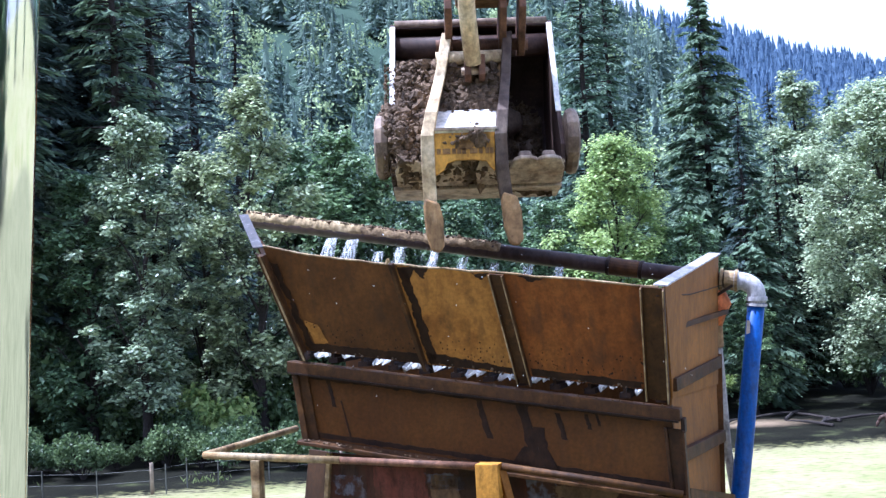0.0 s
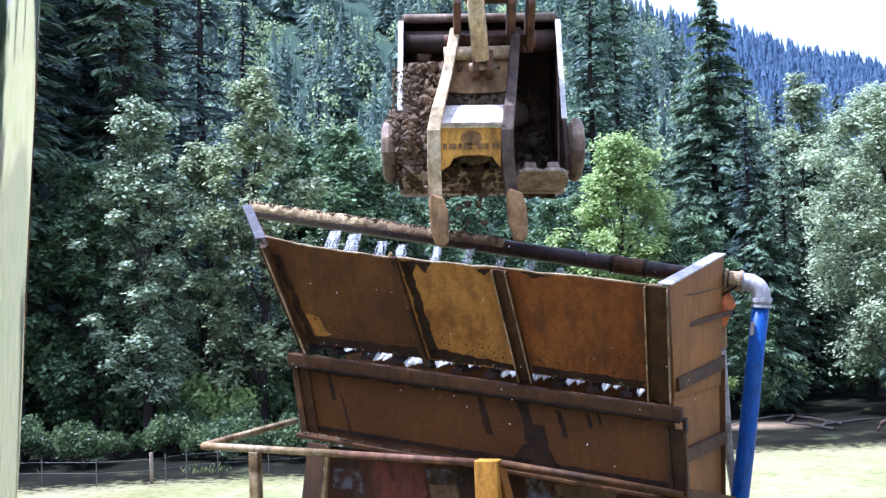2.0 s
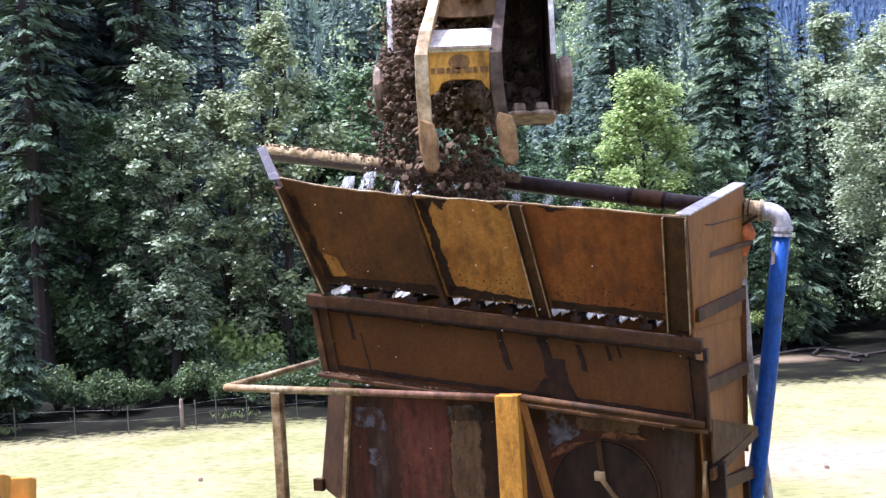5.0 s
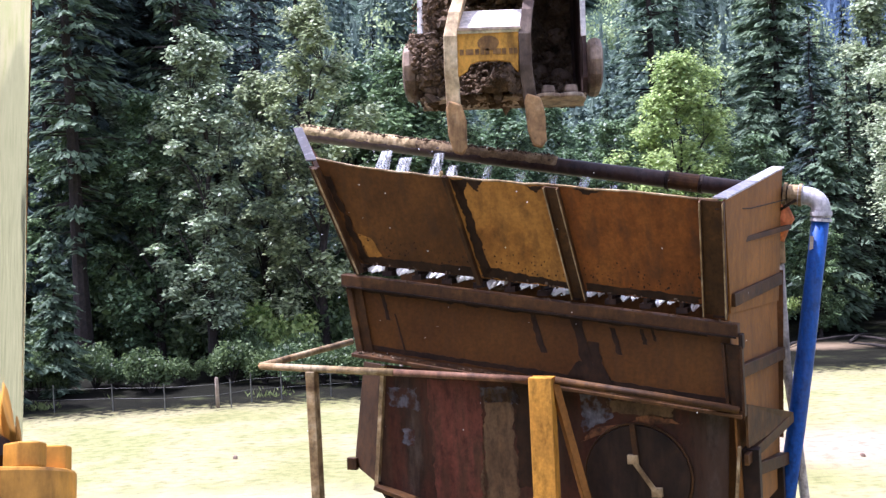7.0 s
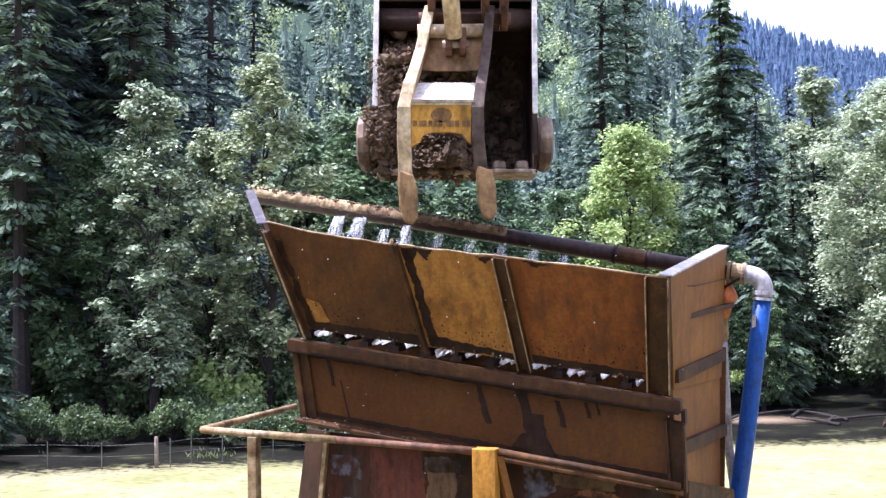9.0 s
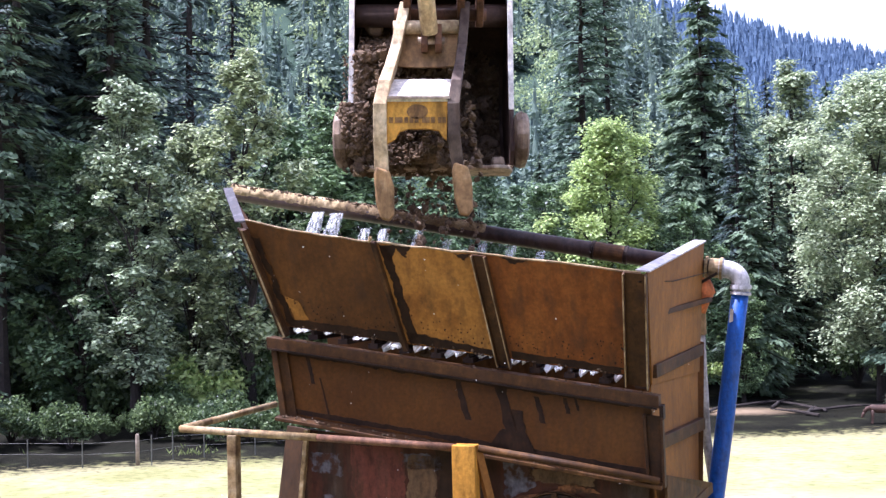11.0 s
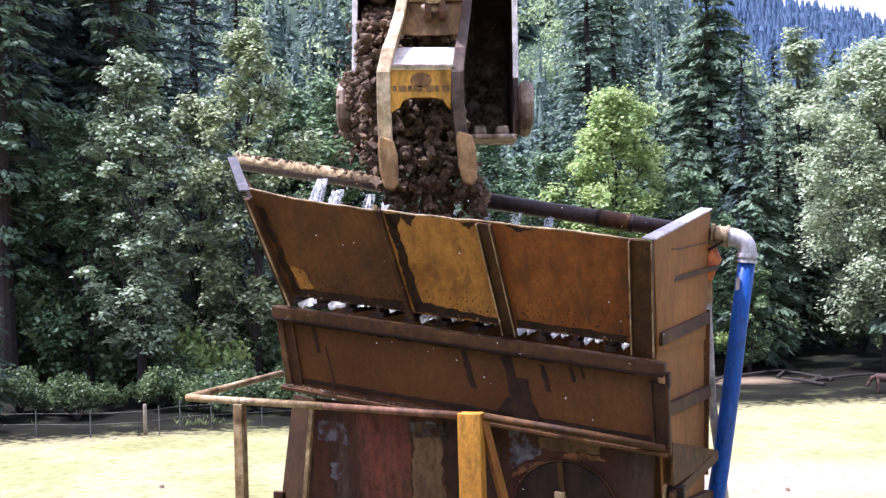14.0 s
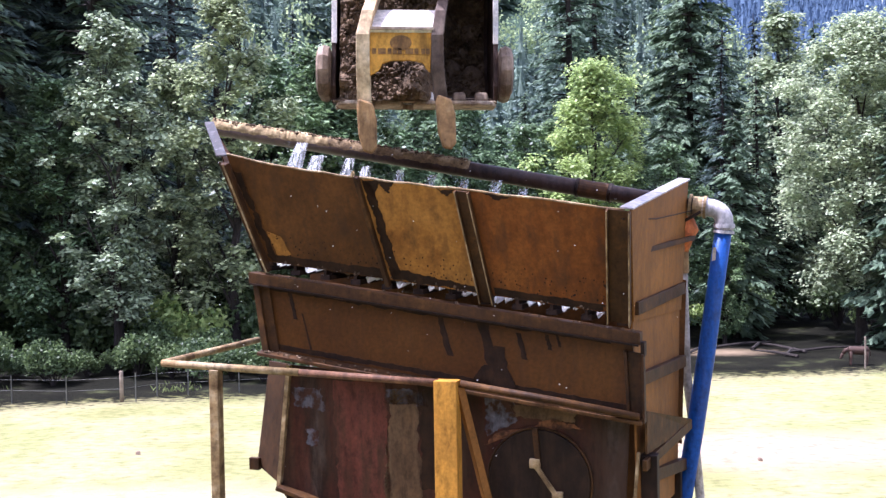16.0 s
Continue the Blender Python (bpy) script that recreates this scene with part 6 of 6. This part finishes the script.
# start time, clods, half width, half height, clod size, shift across
for i, (t, n, wide, tall, size, dx) in enumerate((
        (0.85, 50, 0.20, 0.10, 0.028, 0.05), (1.05, 50, 0.20, 0.12, 0.026, 0.05), (1.55, 30, 0.22, 0.08, 0.025, 0.1), (1.8, 22, 0.15, 0.07, 0.024, 0.05),
        (3.1, 30, 0.20, 0.10, 0.026, 0.0), (3.25, 60, 0.20, 0.12, 0.032, 0.05), (3.4, 90, 0.24, 0.14, 0.036, 0.0), (3.6, 100, 0.24, 0.15, 0.036, -0.05),
        (3.8, 90, 0.24, 0.14, 0.036, 0.0), (4.0, 84, 0.24, 0.14, 0.034, -0.05), (4.25, 70, 0.24, 0.13, 0.032, 0.0), (4.5, 60, 0.22, 0.13, 0.030, -0.05), (4.75, 44, 0.20, 0.12, 0.028, -0.1), (5.0, 34, 0.20, 0.12, 0.026, -0.05),
        (3.2, 44, 0.11, 0.15, 0.030, -0.33), (3.45, 60, 0.12, 0.15, 0.030, -0.36), (3.7, 60, 0.12, 0.14, 0.028, -0.33), (4.0, 50, 0.12, 0.14, 0.028, -0.36), (4.35, 44, 0.12, 0.14, 0.026, -0.3), (4.7, 42, 0.12, 0.14, 0.026, -0.3),
        (5.4, 36, 0.22, 0.12, 0.028, 0.0), (6.0, 28, 0.22, 0.12, 0.028, 0.0), (10.4, 30, 0.2, 0.1, 0.03, 0.0), (10.8, 60, 0.22, 0.13, 0.028, 0.12), (10.95, 60, 0.20, 0.14, 0.028, 0.15),
        (13.6, 50, 0.12, 0.15, 0.030, -0.33), (13.8, 60, 0.12, 0.15, 0.032, -0.36), (14.0, 70, 0.13, 0.15, 0.032, -0.36), (14.2, 44, 0.12, 0.14, 0.028, -0.3),
        (11.15, 56, 0.20, 0.12, 0.026, 0.15), (11.9, 30, 0.18, 0.10, 0.026, 0.15), (12.35, 26, 0.18, 0.10, 0.022, 0.1), (12.85, 50, 0.20, 0.12, 0.030, 0.1),
        (13.15, 70, 0.22, 0.12, 0.032, 0.05), (13.4, 111, 0.24, 0.14, 0.038, 0.0), (13.6, 130, 0.26, 0.15, 0.042, 0.0), (13.8, 130, 0.26, 0.15, 0.044, -0.05),
        (13.5, 38, 0.16, 0.17, 0.013, -0.50), (13.75, 40, 0.16, 0.18, 0.013, -0.50), (14.0, 40, 0.16, 0.18, 0.013, -0.50), (14.25, 40, 0.16, 0.18, 0.013, -0.50), (3.5, 40, 0.16, 0.18, 0.013, -0.50), (3.8, 40, 0.16, 0.18, 0.013, -0.50), (4.1, 40, 0.16, 0.18, 0.013, -0.50), (4.5, 40, 0.16, 0.18, 0.013, -0.50), (4.8, 40, 0.16, 0.18, 0.013, -0.50),
        (14.0, 130, 0.26, 0.15, 0.044, -0.05), (14.22, 90, 0.24, 0.13, 0.040, 0.0), (14.5, 38, 0.20, 0.12, 0.028, 0.0), (14.8, 22, 0.18, 0.10, 0.022, 0.05))):
    x0 = min(max(-0.12 + dx, -0.36), 0.0)
    for half in (0, 1) if n > 40 else (0,):
        clumps.append((falling(100 + i + 50 * half, n * (0.75 if n > 40 else 1), wide, tall, size, (-0.48 if size > 0.015 else -0.58) - x0, 0.16 - x0), t + 0.12 * half, x0, dx * 1.6 - 0.06 - 0.16 * half))


# ---- all that moves ----
ARM_ROWS = [(0, 0.194, 7.192, 7.378), (0.5, 0.16, 7.211, 7.38), (1, 0.203, 7.223, 7.365), (1.5, 0.172, 7.232, 7.369), (2, 0.199, 7.242, 7.377),
            (2.5, 0.182, 7.227, 7.36), (3, 0.187, 7.222, 7.365), (3.5, 0.183, 7.222, 7.37), (4, 0.173, 7.252, 7.359), (4.5, -0.015, 7.272, 7.359),
            (5, 0.038, 7.282, 7.46), (5.5, 0.019, 7.293, 7.46), (7.5, -0.016, 7.277, 7.462), (8, -0.003, 7.272, 7.461), (8.5, -0.047, 7.273, 7.455),
            (9, -0.02, 7.263, 7.455), (11.5, -0.038, 7.263, 7.46), (12, -0.043, 7.272, 7.461), (12.5, -0.04, 7.272, 7.474), (13, -0.045, 7.282, 7.466),
            (13.5, -0.039, 7.282, 7.456), (14, -0.038, 7.277, 7.455), (14.5, -0.038, 7.277, 7.471), (15, -0.038, 7.277, 7.465), (15.5, -0.038, 7.282, 7.471),
            (16, -0.035, 7.281, 7.477)]
TURN_ROWS = [(0, 27), (0.5, 25), (1.0, 20), (1.3, 18), (1.6, 19), (2.8, 19), (3.3, 18), (3.6, 15), (3.75, 17), (3.9, 13), (4.05, 15), (4.2, 11), (4.5, 10), (4.8, 7), (5.2, 6), (7.5, 6), (8.5, 4), (9.0, 3), (11.3, 3),
             (12.0, 1), (13.0, 1), (13.5, 3), (13.7, 1), (13.9, 4), (14.1, 1), (14.3, 4), (14.6, 2), (15.0, 1), (16.0, 0)]


def along(rows, t):
    ts = [r[0] for r in rows]
    return [float(np.interp(t, ts, [r[k] for r in rows])) for k in range(1, len(rows[0]))]


def arm_at(t):
    return pose(*along(ARM_ROWS, t), 0, 1.2, 0)


def in_bucket(t):
    return arm_at(t) @ Matrix.Scale(ARM_SIZE, 4) @ bucket_at(t)


def bucket_at(t):
    return Matrix.Translation(PIN) @ pose(0, 0, 0, -along(TURN_ROWS, t)[0], 0, 0)


# the cylinder trembles with the machine
RAM_ROWS = [(0, -0.0027), (0.5, 0.0132), (1, 0.0155), (1.5, 0.0107), (2, 0.0123), (2.5, 0.0104), (3, 0.0112), (3.5, 0.0085), (4, 0.0212), (4.5, 0.0081),
            (5.2, 0.004), (7.5, -0.0041), (8, -0.0026), (9, -0.002), (16, -0.002)]


def motions():
    walk(ram, [(t, pose(-0.512 + dx, 1.160, 6.06, -17.0, -3.2, 0)) for t, dx in RAM_ROWS])
    times = sorted({r[0] for r in ARM_ROWS} | {r[0] for r in TURN_ROWS})
    walk(arm, [(r[0], arm_at(r[0])) for r in ARM_ROWS])
    walk(bucket, [(r[0], bucket_at(r[0])) for r in TURN_ROWS])
    walk(soil_core, [(t, in_bucket(t)) for t in times])
    for ob, p in stones[1:]:
        walk(ob, [(t, in_bucket(t) @ Matrix.Translation(p)) for t in times])
    # the largest stone rolls out
    ob, p = stones[0]
    rows = [(t, in_bucket(t) @ Matrix.Translation(p)) for t in times if t <= 3.6]
    walk(ob, rows + [(3.85, pose(0.50, 7.30, 7.0, -35, 20, 0)), (4.0, pose(0.53, 7.27, 6.76, -60, 30, 0)), (4.15, pose(0.55, 7.30, 6.42, -90, 40, 0)), (4.35, pose(0.57, 7.45, 6.02, -110, 40, 0)), (16.5, pose(0.57, 7.45, 6.0, -110, 40, 0))])
    over = [(t, in_bucket(t) @ Matrix.Translation((-0.48, -0.17, -0.80))) for t in times if t <= 14.1]
    low = PLANT @ hp(-1.9, 0.6, 0.30)
    top = over[-1][1].translation
    for k in (0.3, 0.6, 0.8, 1.0):
        q = top.lerp(low, k)
        q.z = top.z + (low.z - top.z) * k ** 1.6
        over.append((14.1 + 0.7 * k, Matrix.Translation(q) @ pose(0, 0, 0, -25 * k, -20 * k, 0)))
    walk(soil_spill, over + [(16.5, over[-1][1])])
    rr = random.Random(90)
    soil_core.scale = (ARM_SIZE,) * 3
    for ob, t0, x0, dx in clumps:
        rest = Vector((x0, -0.08, -0.66))
        end = PLANT @ hp(-1.45 + dx + rr.uniform(-0.3, 0.2), 0.62, 0.32)
        rows = []
        for t in sorted({0.0, t0} | {x for x in times if x < t0}):
            rows.append((t, in_bucket(t) @ Matrix.Translation(rest)))
        start = rows[-1][1].translation.copy()
        drop = start.z - end.z
        for k in (0.15, 0.35, 0.6, 0.8, 1.0):
            p = start.lerp(end, k ** 0.9)
            p.z = start.z - drop * k ** 1.6
            p.y -= 0.26 * math.sin(math.pi * min(k * 1.25, 1.0)) ** 0.8
            rows.append((t0 + 0.90 * k, Matrix.Translation(p) @ pose(0, 0, 0, -70 * k, 25 * k * rr.uniform(-1, 1), 20 * k)))
        rows.append((16.5, rows[-1][1]))
        walk(ob, rows)
    # the water quivers
    for k, ob in enumerate(jets + sheets):
        rows = []
        for i in range(0, 81):
            amp = 0.012 if ob in jets else 0.008
            rows.append((i * 0.2, PLANT @ pose(rr.uniform(-amp, amp), rr.uniform(-amp, amp), rr.uniform(-amp, amp), 0, rr.uniform(-1.0, 1.0), 0)))
        walk(ob, rows)
    for k, ob in enumerate(drops):
        rows = []
        for i in range(0, 9):
            t = i * 2.0 + 0.17 * k
            a, b = Vector((rr.uniform(-0.15, 0.15), 0, 0.25)), Vector((rr.uniform(-0.1, 0.1), -0.10, -0.75))
            rows += [(t, PLANT @ Matrix.Translation(a)), (t + 0.9, PLANT @ Matrix.Translation(a + Vector((0, 0, -0.1)))), (t + 1.5, PLANT @ Matrix.Translation(b))]
        rows = [(0.0, rows[0][1])] + [r for r in rows if 0 < r[0] < 16.5]
        walk(ob, rows)


motions()
